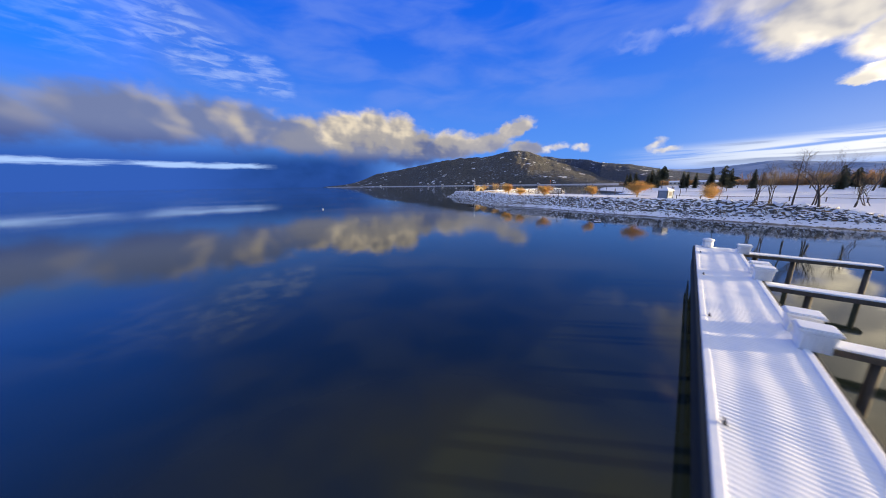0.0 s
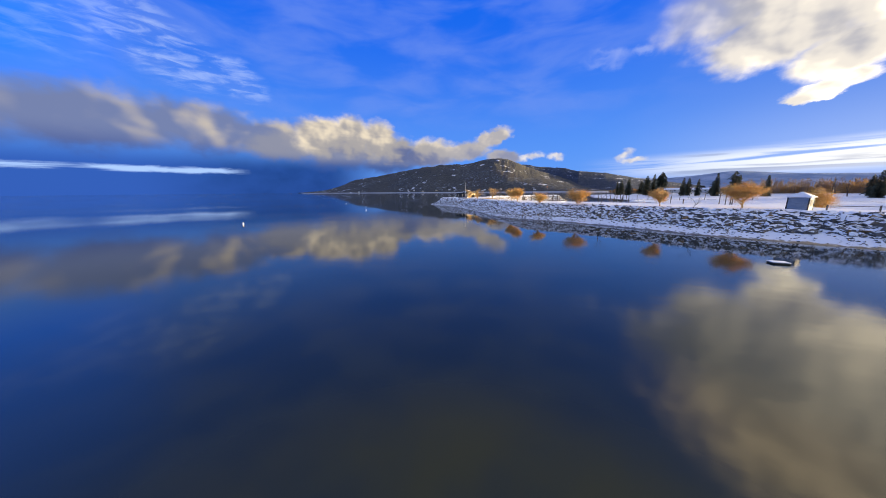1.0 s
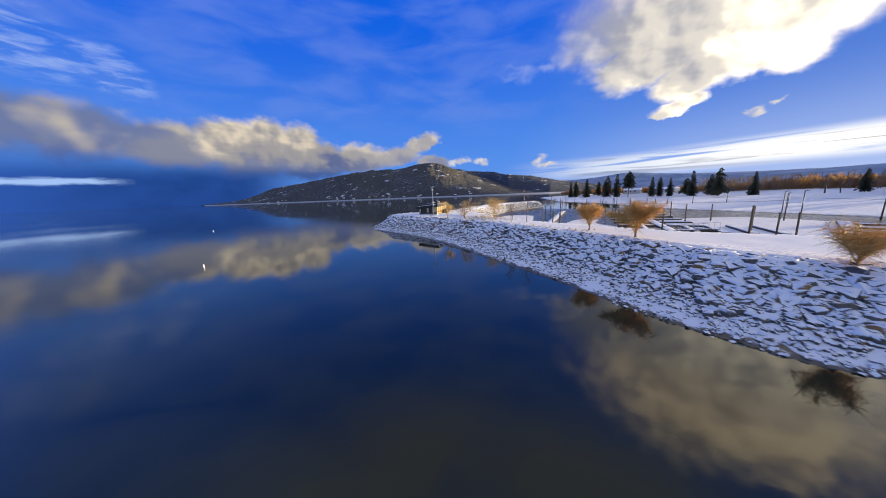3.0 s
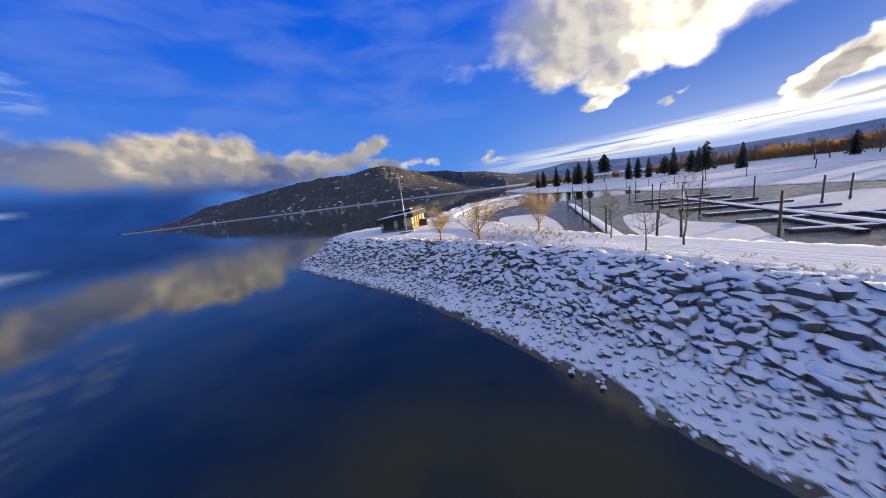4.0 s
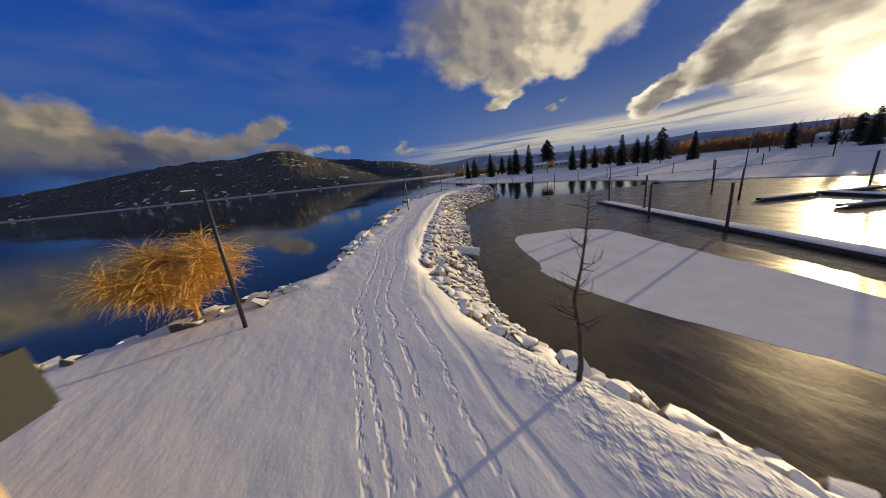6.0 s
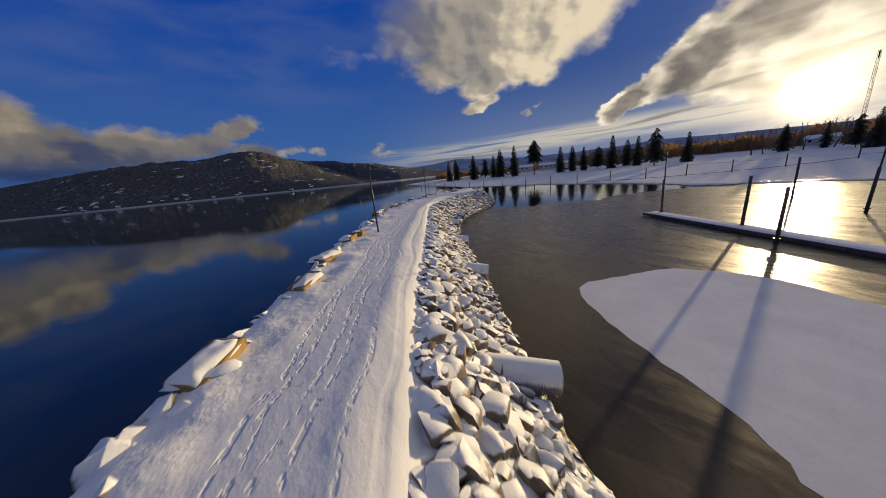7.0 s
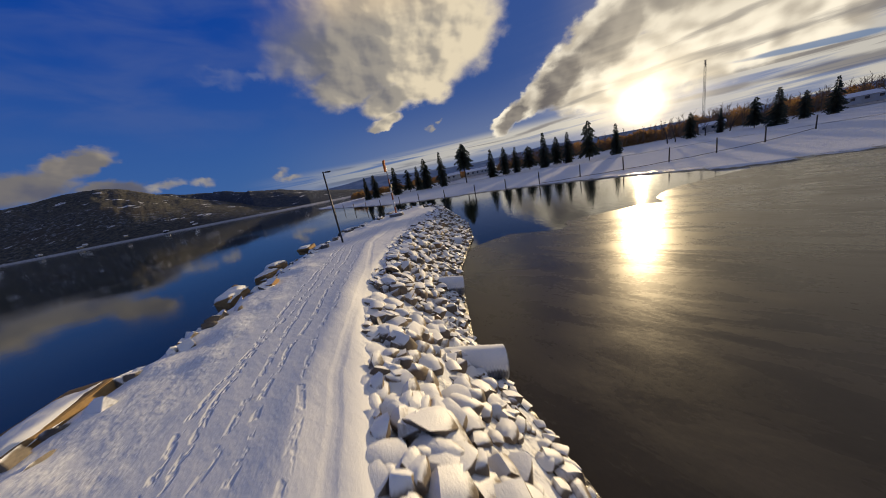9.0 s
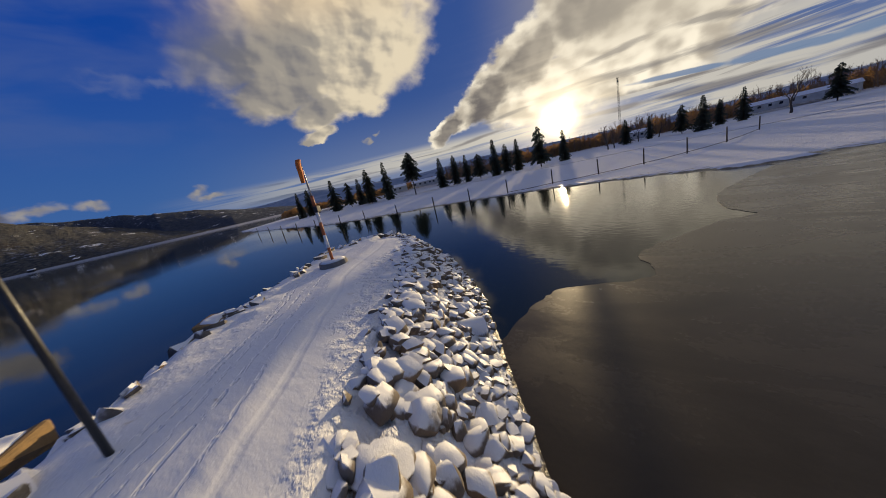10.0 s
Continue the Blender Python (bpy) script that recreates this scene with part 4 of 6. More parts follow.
for x, y, top, lamp in [(29.9, 148.0, 8.2, True), (24.9, 138.9, 5.2, False), (20.3, 135.6, 4.6, False), (16.9, 126.4, 4.8, False), (11.8, 116.1, 7.9, True), (6.7, 106.2, 5.3, False), (2.4, 96.4, 4.9, False), (1.8, 87.0, 7.7, True), (2.6, 84.6, 7.5, True),
                        (31.6, 118.4, 5.5, False), (53.1, 124.9, 5.3, False), (25.3, 101.9, 8.1, True), (46.4, 108.6, 5.0, False), (39.4, 94.6, 4.9, False), (38.5, 133.4, 8.2, True), (46.5, 140.0, 5.7, False),
                        (32.7, 67.7, 8.1, True), (35.1, 66.9, 8.1, True), (38.1, 76.9, 5.1, False), (60.7, 90.8, 7.0, True), (76.2, 85.3, 4.9, False), (49.5, 58.8, 4.4, False), (47.0, 95.6, 4.5, False), (16.2, 84.9, 5.1, False),
                        (22, 62, 6.4, False), (12, 66, 6.0, False), (42, 56, 5.5, False), (58, 52, 5.5, False), (66, 66, 6.0, False), (70, 78, 6.0, False)]:
    pile((x, y, 0), top, lamp=lamp, label="tall dark mooring pile with a lamp arm" if lamp else "weathered dark mooring pile with a snow cap")


def gangway(a, b, label):
    a, b = Vector(a), Vector(b)
    d = b - a
    L = d.length
    root = thing("gangway", Matrix.Translation(a) @ d.to_track_quat("X", "Z").to_matrix().to_4x4(), label, "gangway", "gangways")
    part("deck", box(B(), (L, 1.3, 0.09), (L / 2, 0, -0.05), 0.01), TIMBER, root)
    part("snow_cover", box(B(), (L - 0.1, 1.2, 0.05), (L / 2, 0, 0.042), 0.02), SNOW, root)
    for s in (-1, 1):
        bm = B()
        tube(bm, [(0, s * 0.62, 1.0), (L, s * 0.62, 1.0)], [0.03, 0.03], 6)
        part("handrail", bm, GALV, root)
        n = max(3, int(L / 1.6))
        for k in range(n + 1):
            bm = B()
            tube(bm, [(L * k / n, s * 0.62, 0.0), (L * k / n, s * 0.62, 1.0)], [0.022, 0.022], 6)
            part("baluster", bm, GALV, root)
    return root


gangway((13.5, 58.5, 3.6), (21, 77, 0.58), "light steel gangway down to the docks, dusted with snow")
gangway((33, 46.5, 3.6), (41, 62.5, 0.58), "light steel gangway with railings and snow on its deck")

# ---------------------------------------------------------------- the hut, its mast and bin
def build_hut():
    # local frame: origin at the front corner by the mast, -x along the front to the west, y along the long wall
    m = Matrix.Translation((-26.45, 108.55, 3.80)) @ Matrix.Rotation(math.atan2(0.954, 0.300) - math.pi / 2, 4, "Z")
    root = thing("harbour_hut", m, "low cream hut with a dark roof edge and snowy roof", "hut")
    W, L, t = 6.0, 9.4, 0.16      # to the west, to the north, wall thickness
    EAVE = 2.36                   # underside of the roof edge on the east side

    def piece(name, size, at, mat=CREAM, label="", rot=(0, 0, 0), bevel=0.012, up=None):
        return part(name, box(B(), size, at, bevel, rot), mat, up or root, label)

    # long east wall, in courses
    piece("footing", (t + 0.08, L + 0.04, 0.30), (-t / 2, L / 2, -0.15), DARKPANEL)
    piece("lower_wall", (t, L, 0.72), (-t / 2, L / 2, 0.153), TANBOARD, "tan boarded lower wall")
    piece("ledge", (t + 0.10, L + 0.02, 0.20), (-t / 2 + 0.03, L / 2, 0.876), DRIFTDARK, "brown timber ledge")
    for k, (a, b) in enumerate(((0.0, 1.75), (1.78, 3.5), (3.53, 5.2), (5.23, 7.3), (7.33, 9.4))):
        board = piece("wall_board", (t, b - a, EAVE - 1.08 + 0.5), (-t / 2, (a + b) / 2, 1.079), CREAM)
        if k < 4:
            # a gnarled brown slab like a tree stem, its foot spreading over the ledge
            bm = B()
            rnd = random.Random(60 + k)
            left, right = [], []
            rows = 15
            for i in range(rows):
                u = i / (rows - 1)
                z = 0.50 + u * 1.95
                half = 0.19 + 0.30 * math.exp(-((u - 0.20) / 0.13) ** 2) + 0.05 * u + rnd.uniform(-0.045, 0.045)
                mid = b + 0.10 * math.sin(u * 4.2 + k)
                left.append((0.135, mid - half * rnd.uniform(0.75, 1.2), z))
                right.append((0.135, mid + half * rnd.uniform(0.75, 1.2), z))
            front = [bm.verts.new(p) for p in right + left[::-1]]
            back = [bm.verts.new((0.085, p.co.y, p.co.z)) for p in front]
            bm.faces.new(front)
            n = len(front)
            for i in range(n):
                bm.faces.new((front[i], back[i], back[(i + 1) % n], front[(i + 1) % n]))
            bmesh.ops.triangulate(bm, faces=[f for f in bm.faces if len(f.verts) > 4])
            bmesh.ops.recalc_face_normals(bm, faces=bm.faces)
            part("cut_out", bm, DRIFTDARK, board, "gnarled brown timber slab shaped like a stem")
    piece("window_frame", (0.06, 0.62, 0.72), (0.02, 8.6, 1.35), DARKPANEL)
    piece("window_pane", (0.03, 0.46, 0.56), (0.05, 8.6, 1.43), WHITEPLASTIC, bevel=0.004)
    # back and west walls
    piece("back_wall", (W, t, EAVE + 0.6), (-W / 2, L + t / 2 + 0.004, -0.15))
    piece("west_wall", (t, L - t - 0.01, EAVE + 0.3), (-W + t / 2, L / 2 + t / 2, -0.15))
    # south front: grey block base, cream bays, two dark openings
    piece("block_base", (W - t - 0.01, t + 0.04, 0.95), (-W / 2 - t / 2, t / 2 - 0.02, -0.15), PLINTH)
    for x0, x1, dark in ((t, 1.55, False), (1.55, 2.75, True), (2.75, 3.45, False), (3.45, 5.45, True), (5.45, 6.0, False)):
        deep = t * 0.5 if dark else t
        z0 = 0.35 if dark else 0.803
        bay = piece("shutter" if dark else "front_bay", (x1 - x0 - 0.012, deep, EAVE - z0 + 0.3), (-(x0 + x1) / 2, t - deep / 2 - (0.13 if dark else 0.0), z0), DARKPANEL if dark else CREAM, "dark boarded opening" if dark else "")
        if dark:
            for q in range(int((x1 - x0) / 0.3)):
                piece("batten", (0.03, 0.03, EAVE - z0 + 0.1), (-(x0 + 0.2 + q * 0.3), -0.03, z0 + 0.05), FASCIA, bevel=0.005, up=bay)
    # roof: falls to the west
    fall = 5.8
    drop = math.tan(radians(fall))
    xe, xw, ys, yn = 0.42, -W - 0.55, -0.62, L + 0.55
    cx, wide = (xe + xw) / 2, xe - xw
    top = EAVE + 0.80
    piece("roof_deck", (wide / math.cos(radians(fall)), yn - ys, 0.12), (cx, (ys + yn) / 2, top - 0.22 + drop * cx), DARKPANEL, rot=(0, -fall, 0))
    for y in (ys, yn):
        piece("fascia", (wide / math.cos(radians(fall)) + 0.02, 0.08, 0.80), (cx, y, EAVE + drop * cx), FASCIA, "deep dark roof edge", (0, -fall, 0))
    piece("fascia", (0.08, yn - ys - 0.09, 0.84), (xe + 0.02, (ys + yn) / 2, EAVE - 0.02 + drop * xe), FASCIA, "deep dark roof edge")
    piece("fascia", (0.08, yn - ys - 0.09, 0.78), (xw - 0.02, (ys + yn) / 2, EAVE + drop * xw), FASCIA, "deep dark roof edge")
    bm = B()
    rnd = random.Random(4)
    nx, ny = 20, 28
    rows = [[bm.verts.new((xe - wide * i / nx, ys + 0.03 + (yn - ys - 0.06) * j / ny, top - 0.02 + drop * (xe - wide * i / nx) + (0.09 if 0 < i < nx and 0 < j < ny else 0.0) + rnd.random() * 0.02)) for j in range(ny + 1)] for i in range(nx + 1)]
    for i in range(nx):
        for j in range(ny):
            bm.faces.new((rows[i][j], rows[i][j + 1], rows[i + 1][j + 1], rows[i + 1][j]))
    part("roof_snow", bm, SNOW, root, "even layer of snow", True)
    # raised rooflight across the roof
    sky = piece("rooflight", (3.7, 2.2, 0.62), (-2.95, 5.2, top - 0.26), FASCIA, "raised dark rooflight box", (0, -fall, 0))
    piece("rooflight_snow", (3.66, 2.16, 0.07), (-2.96, 5.2, top + 0.36), SNOW, rot=(0, -fall, 0), bevel=0.03, up=sky)
    return root


build_hut()


def mast():
    root = thing("weather_mast", pose(-27.6, 107.4, 3.82), "tall grey steel mast carrying weather instruments beside the hut", "mast")
    part("footing", box(B(), (2.1, 1.05, 0.14), (-0.12, -0.42, -0.06), 0.03), PLINTH, root, "snowy concrete slab")
    part("footing_snow", box(B(), (2.0, 0.95, 0.05), (-0.12, -0.42, 0.082), 0.025), SNOW, root)
    bm = B()
    tube(bm, [(0, 0, 0.1), (0, 0, 3.2), (0, 0, 8.5)], [0.115, 0.10, 0.07], 12)
    part("pole", bm, GALV, root, smooth=True)
    bm = B()
    tube(bm, [(0, 0, 8.5), (0.05, 0, 10.4)], [0.022, 0.008], 6)
    part("whip_antenna", bm, GALV, root)
    cab = part("cabinet", box(B(), (0.34, 0.30, 0.55), (0.20, -0.12, 2.75), 0.02), WHITEPLASTIC, root, "pale grey control cabinet")
    part("cabinet_lid", box(B(), (0.38, 0.34, 0.04), (0.20, -0.12, 3.302), 0.01), GALV, cab)
    part("camera_housing", box(B(), (0.20, 0.30, 0.18), (0.17, -0.2, 2.35), 0.03), BLACKMETAL, root)
    for z, w, side in ((7.35, 0.26, 1), (7.45, 0.24, -1), (7.7, 0.30, 1), (7.72, 0.26, -1), (8.0, 0.22, -1), (8.2, 0.34, 1), (8.45, 0.30, -1)):
        arm = part("crossarm", box(B(), (w, 0.045, 0.045), (side * w / 2, 0, z), 0.006), GALV, root)
        part("instrument", box(B(), (0.15, 0.14, 0.17), (side * w, 0, z + 0.02), 0.04), WHITEPLASTIC if z < 7.9 or side > 0 else BLACKMETAL, arm)
    bm = B()
    tube(bm, [(0, 0, 7.52), (0, 0, 7.66)], [0.19, 0.19], 12)
    part("collar", bm, GALV, root)
    bm = B()
    tube(bm, [(-0.3, 0, 8.5), (-0.34, 0.02, 9.9)], [0.014, 0.006], 5)
    part("whip_antenna", bm, GALV, root)
    bm = B()
    tube(bm, [(0.5, 0, 8.05), (0.5, 0, 8.7)], [0.012, 0.012], 6)
    part("vane_rod", bm, BLACKMETAL, root)
    part("vane", box(B(), (0.34, 0.015, 0.16), (0.42, 0, 8.62), 0.004), BLACKMETAL, root)
    for z in (4.3, 5.6, 6.6):
        part("clamp", box(B(), (0.30, 0.30, 0.06), (0, 0, z), 0.015), GALV, root)
    part("side_lamp", box(B(), (0.16, 0.12, 0.12), (0.22, 0, 4.6), 0.03), WHITEPLASTIC, root)
    return root


mast()


def bin_box():
    root = thing("waste_bin", pose(-23.8, 114.0, 3.78, rz=-17.4), "dark square litter bin beside the hut, snow on its lid", "bin")
    part("body", box(B(), (1.2, 1.3, 1.25), (0, 0, 0), 0.03), DARKPANEL, root)
    part("rim", box(B(), (1.28, 1.38, 0.10), (0, 0, 1.252), 0.02), BLACKMETAL, root)
    part("snow_cap", box(B(), (0.75, 1.25, 0.07), (-0.15, 0, 1.354), 0.035), SNOW, root)
    part("notice", box(B(), (0.012, 0.34, 0.40), (0.608, 0.2, 0.7), 0.003), WHITEPLASTIC, root)
    return root


bin_box()


def stub():
    root = thing("bollard", pose(-26.3, 107.05, 3.78), "short metal bollard capped with snow by the mast", "bollard")
    bm = B()
    tube(bm, [(0, 0, -0.1), (0, 0, 0.42)], [0.11, 0.11], 10)
    part("post", bm, GALV, root, smooth=True)
    bm = B()
    tube(bm, [(0, 0, 0.42), (0, 0, 0.50), (0, 0, 0.54)], [0.14, 0.12, 0.05], 10)
    part("snow_cap", bm, SNOW, root, smooth=True)


stub()


# ---------------------------------------------------------------- the breakwater's furniture
def edge_stone(x, y, long, wide, high, turn, seed):
    """A squared armour stone with a snow cap that hangs over its edges."""
    rnd = random.Random(seed)
    z = float(height(np.array([[x, y]]))[0])
    root = thing("edge_boulder", pose(x, y, (max(z, 3.5) if y > 120 else z) - 0.26, rnd.gauss(0, 3), rnd.gauss(0, 3), turn), "large squared tan boulder with a snow cap beside the path", "boulder", "boulders along the path")
    bm = box(B(), (long, wide, high), (0, 0, 0), 0.10)
    for v in bm.verts:
        q = v.co * 1.4 + Vector((seed * 3.1, 0, 0))
        v.co += Vector((noise.noise(q), noise.noise(q + Vector((9, 0, 0))), noise.noise(q + Vector((0, 9, 0))) * 0.6)) * 0.34
    part("stone", bm, SANDSTONE, root)
    bm = B()
    nx, ny = 14, 9
    rows = []
    for i in range(nx + 1):
        row = []
        for j in range(ny + 1):
            u, w = i / nx * 2 - 1, j / ny * 2 - 1
            edge = max(abs(u), abs(w))
            cx, cy = u * long * 0.49, w * wide * 0.48
            q = Vector((cx, cy, seed)) * 1.3
            row.append(bm.verts.new((cx + noise.noise(q) * 0.14, cy + noise.noise(q + Vector((4, 4, 0))) * 0.14, high - 0.15 + 0.24 * math.sqrt(max(0.0, 1 - edge ** 4)) + noise.noise(q * 2) * 0.06)))
        rows.append(row)
    for i in range(nx):
        for j in range(ny):
            bm.faces.new((rows[i][j], rows[i + 1][j], rows[i + 1][j + 1], rows[i][j + 1]))
    part("snow_cap", bm, SNOW, root, "rounded snow cap", True)
    return root


for k, (x, y, long, wide, high, turn) in enumerate([
        (-16.2, 138.0, 1.7, 0.9, 0.6, 57), (-13.4, 143.0, 1.7, 0.8, 0.6, 57), (-12.1, 147.1, 2.1, 1.1, 0.62, 50), (-18.0, 134.2, 1.2, 0.9, 0.5, 66), (-9.9, 151.8, 1.3, 0.9, 0.6, 58), (-8.8, 153.2, 1.3, 0.9, 0.6, 62),
        (-6.4, 160.0, 2.0, 1.1, 0.65, 62), (-3.6, 164.9, 1.4, 1.0, 0.7, 58), (-1.6, 170.0, 2.3, 1.1, 0.7, 52), (3.1, 177.3, 1.8, 0.9, 0.55, 50), (5.4, 180.0, 1.8, 0.8, 0.45, 50), (6.5, 182.1, 1.7, 0.9, 0.5, 46), (9.9, 185.3, 1.4, 0.9, 0.6, 48), (15.6, 188.2, 1.3, 0.9, 0.7, 40),
        (-32.2, 100.2, 1.5, 0.6, 0.45, -48), (-30.0, 97.6, 1.1, 0.7, 0.45, -50), (-27.4, 96.0, 1.2, 0.7, 0.42, -55), (-25.8, 93.0, 1.0, 0.7, 0.42, -40), (-23.8, 91.2, 1.0, 0.6, 0.4, -60), (-20.6, 88.2, 0.9, 0.6, 0.4, -55)]):
    edge_stone(x, y, long, wide, high, turn, 500 + k)


def culvert(a, b, r, label):
    a, b = Vector(a), Vector(b)
    d = b - a
    L = d.length
    root = thing("drain_pipe", Matrix.Translation(a) @ d.to_track_quat("Z", "Y").to_matrix().to_4x4(), label, "pipe", "drain pipes of the breakwater")
    bm = B()
    b = a + d * 1.02
    d = b - a
    L = d.length
    n = int(L / 0.025)
    prof = [(k * L / n, r + 0.010 * math.sin(k * 1.57)) for k in range(n + 1)]
    outer = [[bm.verts.new((math.cos(q) * rr, math.sin(q) * rr, z)) for q in [2 * math.pi * k / 20 for k in range(20)]] for z, rr in prof]
    inner = [[bm.verts.new((math.cos(q) * (r - 0.05), math.sin(q) * (r - 0.05), z)) for q in [2 * math.pi * k / 20 for k in range(20)]] for z in (0, L)]
    for p, q in list(zip(outer, outer[1:])) + [(outer[-1], inner[1]), (inner[1], inner[0])]:
        for k in range(20):
            bm.faces.new((p[k], p[(k + 1) % 20], q[(k + 1) % 20], q[k]))
    part("barrel", bm, CULVERT, root, smooth=True)
    bm = B()
    tube(bm, [(0, 0, L - 0.03), (0, 0, L + 0.015)], [r + 0.035, r + 0.035], 20, False)
    part("end_ring", bm, GALV, root)
    # snow lying along the crown
    bm = B()
    crown = root.matrix_basis.to_3x3().inverted() @ Vector((0, 0, 1))
    lead = math.atan2(crown.y, crown.x)
    rows = []
    for i in range(9):
        z = 0.1 + (L - 0.12) * i / 8
        rows.append([])
        for j in range(11):
            q = (j / 10 - 0.5) * 2
            deep = r + 0.012 + 0.085 * (1 - q * q) + 0.02 * noise.noise((z * 2, q * 2, a.x))
            rows[-1].append(bm.verts.new((math.cos(lead + q * 1.1) * deep, math.sin(lead + q * 1.1) * deep, z)))
    for p, q in zip(rows, rows[1:]):
        for j in range(10):
            bm.faces.new((p[j], p[j + 1], q[j + 1], q[j]))
    part("snow_cap", bm, SNOW, root, "smooth snow along the crown", True)
    return root


for a, b in [((-9.0, 136.6, 1.35), (-6.6, 134.9, 0.85)), ((-4.0, 146.9, 1.3), (-1.6, 145.2, 0.8)), ((6.0, 166.9, 1.3), (8.4, 164.6, 0.8)), ((10.9, 172.9, 1.3), (13.3, 170.6, 0.8)), ((19.8, 179.9, 1.2), (21.9, 178.0, 0.75)), ((1.2, 156.5, 1.0), (3.4, 155.1, 0.6))]:
    culvert(a, b, 0.54, "corrugated steel drain pipe poking out of the boulders, snow on top")


def windsock():
    root = thing("wind_sock", pose(22.6, 188.6, 3.80, rz=20), "red and white pole with a limp orange wind sock", "wind sock")
    bm = B()
    tube(bm, [(0, 0, -0.1), (0, 0, 0.35)], [0.95, 0.88], 20)
    part("base_ring", bm, PLINTH, root, "round concrete base")
    bm = B()
    tube(bm, [(0, 0, 0.35), (0, 0, 0.43)], [0.84, 0.6], 20)
    part("base_snow", bm, SNOW, root, smooth=True)
    z = 0.4
    for k in range(5):
        bm = B()
        tube(bm, [(0, 0, z), (0, 0, z + 0.85)], [0.10, 0.10], 12)
        part("band", bm, REDPAINT if k % 2 == 0 else WHITEPLASTIC, root, "red painted band" if k % 2 == 0 else "white painted band", True)
        z += 0.85
    bm = B()
    tube(bm, [(0, 0, z), (0, 0, 6.9)], [0.055, 0.045], 10)
    part("pole", bm, GALV, root, smooth=True)
    part("panel", box(B(), (0.34, 0.26, 0.4), (0, -0.1, 3.6), 0.03), BLACKMETAL, root, "small dark lamp box")
    bm = B()
    rings = []
    for i in range(9):
        u = i / 8
        c = Vector((-0.12 - 0.30 * u * (1 - u) - 0.18 * u, 0.03 * math.sin(u * 7), 6.85 - 1.35 * u))
        rings.append([bm.verts.new(c + Vector((math.cos(q) * (0.20 - 0.06 * u) * (1 + 0.18 * math.sin(3 * q + u * 9)), math.sin(q) * (0.13 - 0.03 * u), 0.02 * math.sin(2 * q + i)))) for q in [2 * math.pi * k / 14 for k in range(14)]])
    for p, q in zip(rings, rings[1:]):
        for k in range(14):
            bm.faces.new((p[k], p[(k + 1) % 14], q[(k + 1) % 14], q[k]))
    part("sock", bm, ORANGE, root, "limp orange fabric sock", True)
    return root


windsock()


# ---------------------------------------------------------------- the pier of the first seconds
def pier():
    a, b = Vector((15.7, -74.5, 0)), Vector((26.3, -49.0, 0))
    d = (b - a).normalized()
    a = a - d * 14
    L, wide, top = (b - a).length, 2.8, 2.6
    m = pose(*a, rz=math.degrees(math.atan2(d.y, d.x)))
    root = thing("pier", m, "long fixed timber pier covered with packed snow", "pier")
    n = int(L / 0.16)
    plank = bpy.data.meshes.new("plank")
    bm = box(B(), (0.145, wide, 0.06), (0, 0, 0), 0.008)
    bm.to_mesh(plank)
    bm.free()
    plank.materials.append(TIMBER)
    for k in range(n):
        shared("plank", plank, root, pose(0.08 + k * L / n, 0, top - 0.07))
    for s in (-1, 1):
        part("edge_beam", box(B(), (L, 0.12, 0.62), (L / 2, s * (wide / 2 + 0.062), top - 0.62), 0.015), FASCIA, root, "dark fender beam")
        part("kerb", box(B(), (L, 0.20, 0.075), (L / 2, s * (wide / 2 - 0.10), top - 0.006), 0.03), SNOW, root, "snow-covered kerb")
    part("skirt", box(B(), (L, 0.06, 1.25), (L / 2, wide / 2 + 0.02, top - 1.9), 0.01), DARKPANEL, root)
    bm = B()
    nx, ny = int(L / 0.04), 22
    rows = []
    for i in range(nx + 1):
        x = 0.02 + (L - 0.04) * i / nx
        row = []
        for j in range(ny + 1):
            y = (j / ny - 0.5) * (wide - 0.36)
            gap = 0.022 * math.sin(x * 2 * math.pi / 0.155) * (0.6 + 0.6 * noise.noise((x * 0.5, y * 0.9, 2)))
            lane = 0.010 * math.sin(y * 6.6 + 0.6 * noise.noise((x * 0.25, 0, 5)))
            row.append(bm.verts.new((x, y, top + 0.03 + gap * 0.62 + lane + 0.008 * noise.noise((x * 0.8, y * 1.4, 0)))))
        rows.append(row)
    for i in range(nx):
        for j in range(ny):
            bm.faces.new((rows[i][j], rows[i + 1][j], rows[i + 1][j + 1], rows[i][j + 1]))
    part("snow_cover", bm, SNOW, root, "rippled snow showing the planks below", True)
    for x in np.arange(2, L, 5.2):
        for s in (-1, 1):
            bm = B()
            tube(bm, [(x, s * 1.1, -1.5), (x, s * 1.1, top - 0.1)], [0.17, 0.16], 9)
            part("support_post", bm, PILE, root, smooth=True)
        part("cap_beam", box(B(), (0.28, wide - 0.2, 0.3), (x, 0, top - 0.38), 0.02), PILE, root)
    return root, m, L, wide, top


PIER, PIER_M, PIER_L, PIER_W, PIER_TOP = pier()


def finger(u, tall=2.45, reach=14.0):
    root = thing("pier_finger", PIER_M @ pose(u, -PIER_W / 2 - 0.15, 0, rz=-90), "narrow snow-covered walkway reaching out from the pier", "walkway", "walkways of the pier")
    part("beam", box(B(), (reach, 0.85, 0.22), (reach / 2, 0, tall - 0.22), 0.02), PILE, root)
    part("snow_cover", box(B(), (reach - 0.05, 0.80, 0.10), (reach / 2, 0, tall + 0.002), 0.04), SNOW, root)
    for x in (reach * 0.12, reach * 0.42, reach * 0.93):
        bm = B()
        tube(bm, [(x, 0, -1.5), (x, 0, tall - 0.2)], [0.15, 0.14], 10)
        part("support_post", bm, PILE, root, smooth=True)
    return root


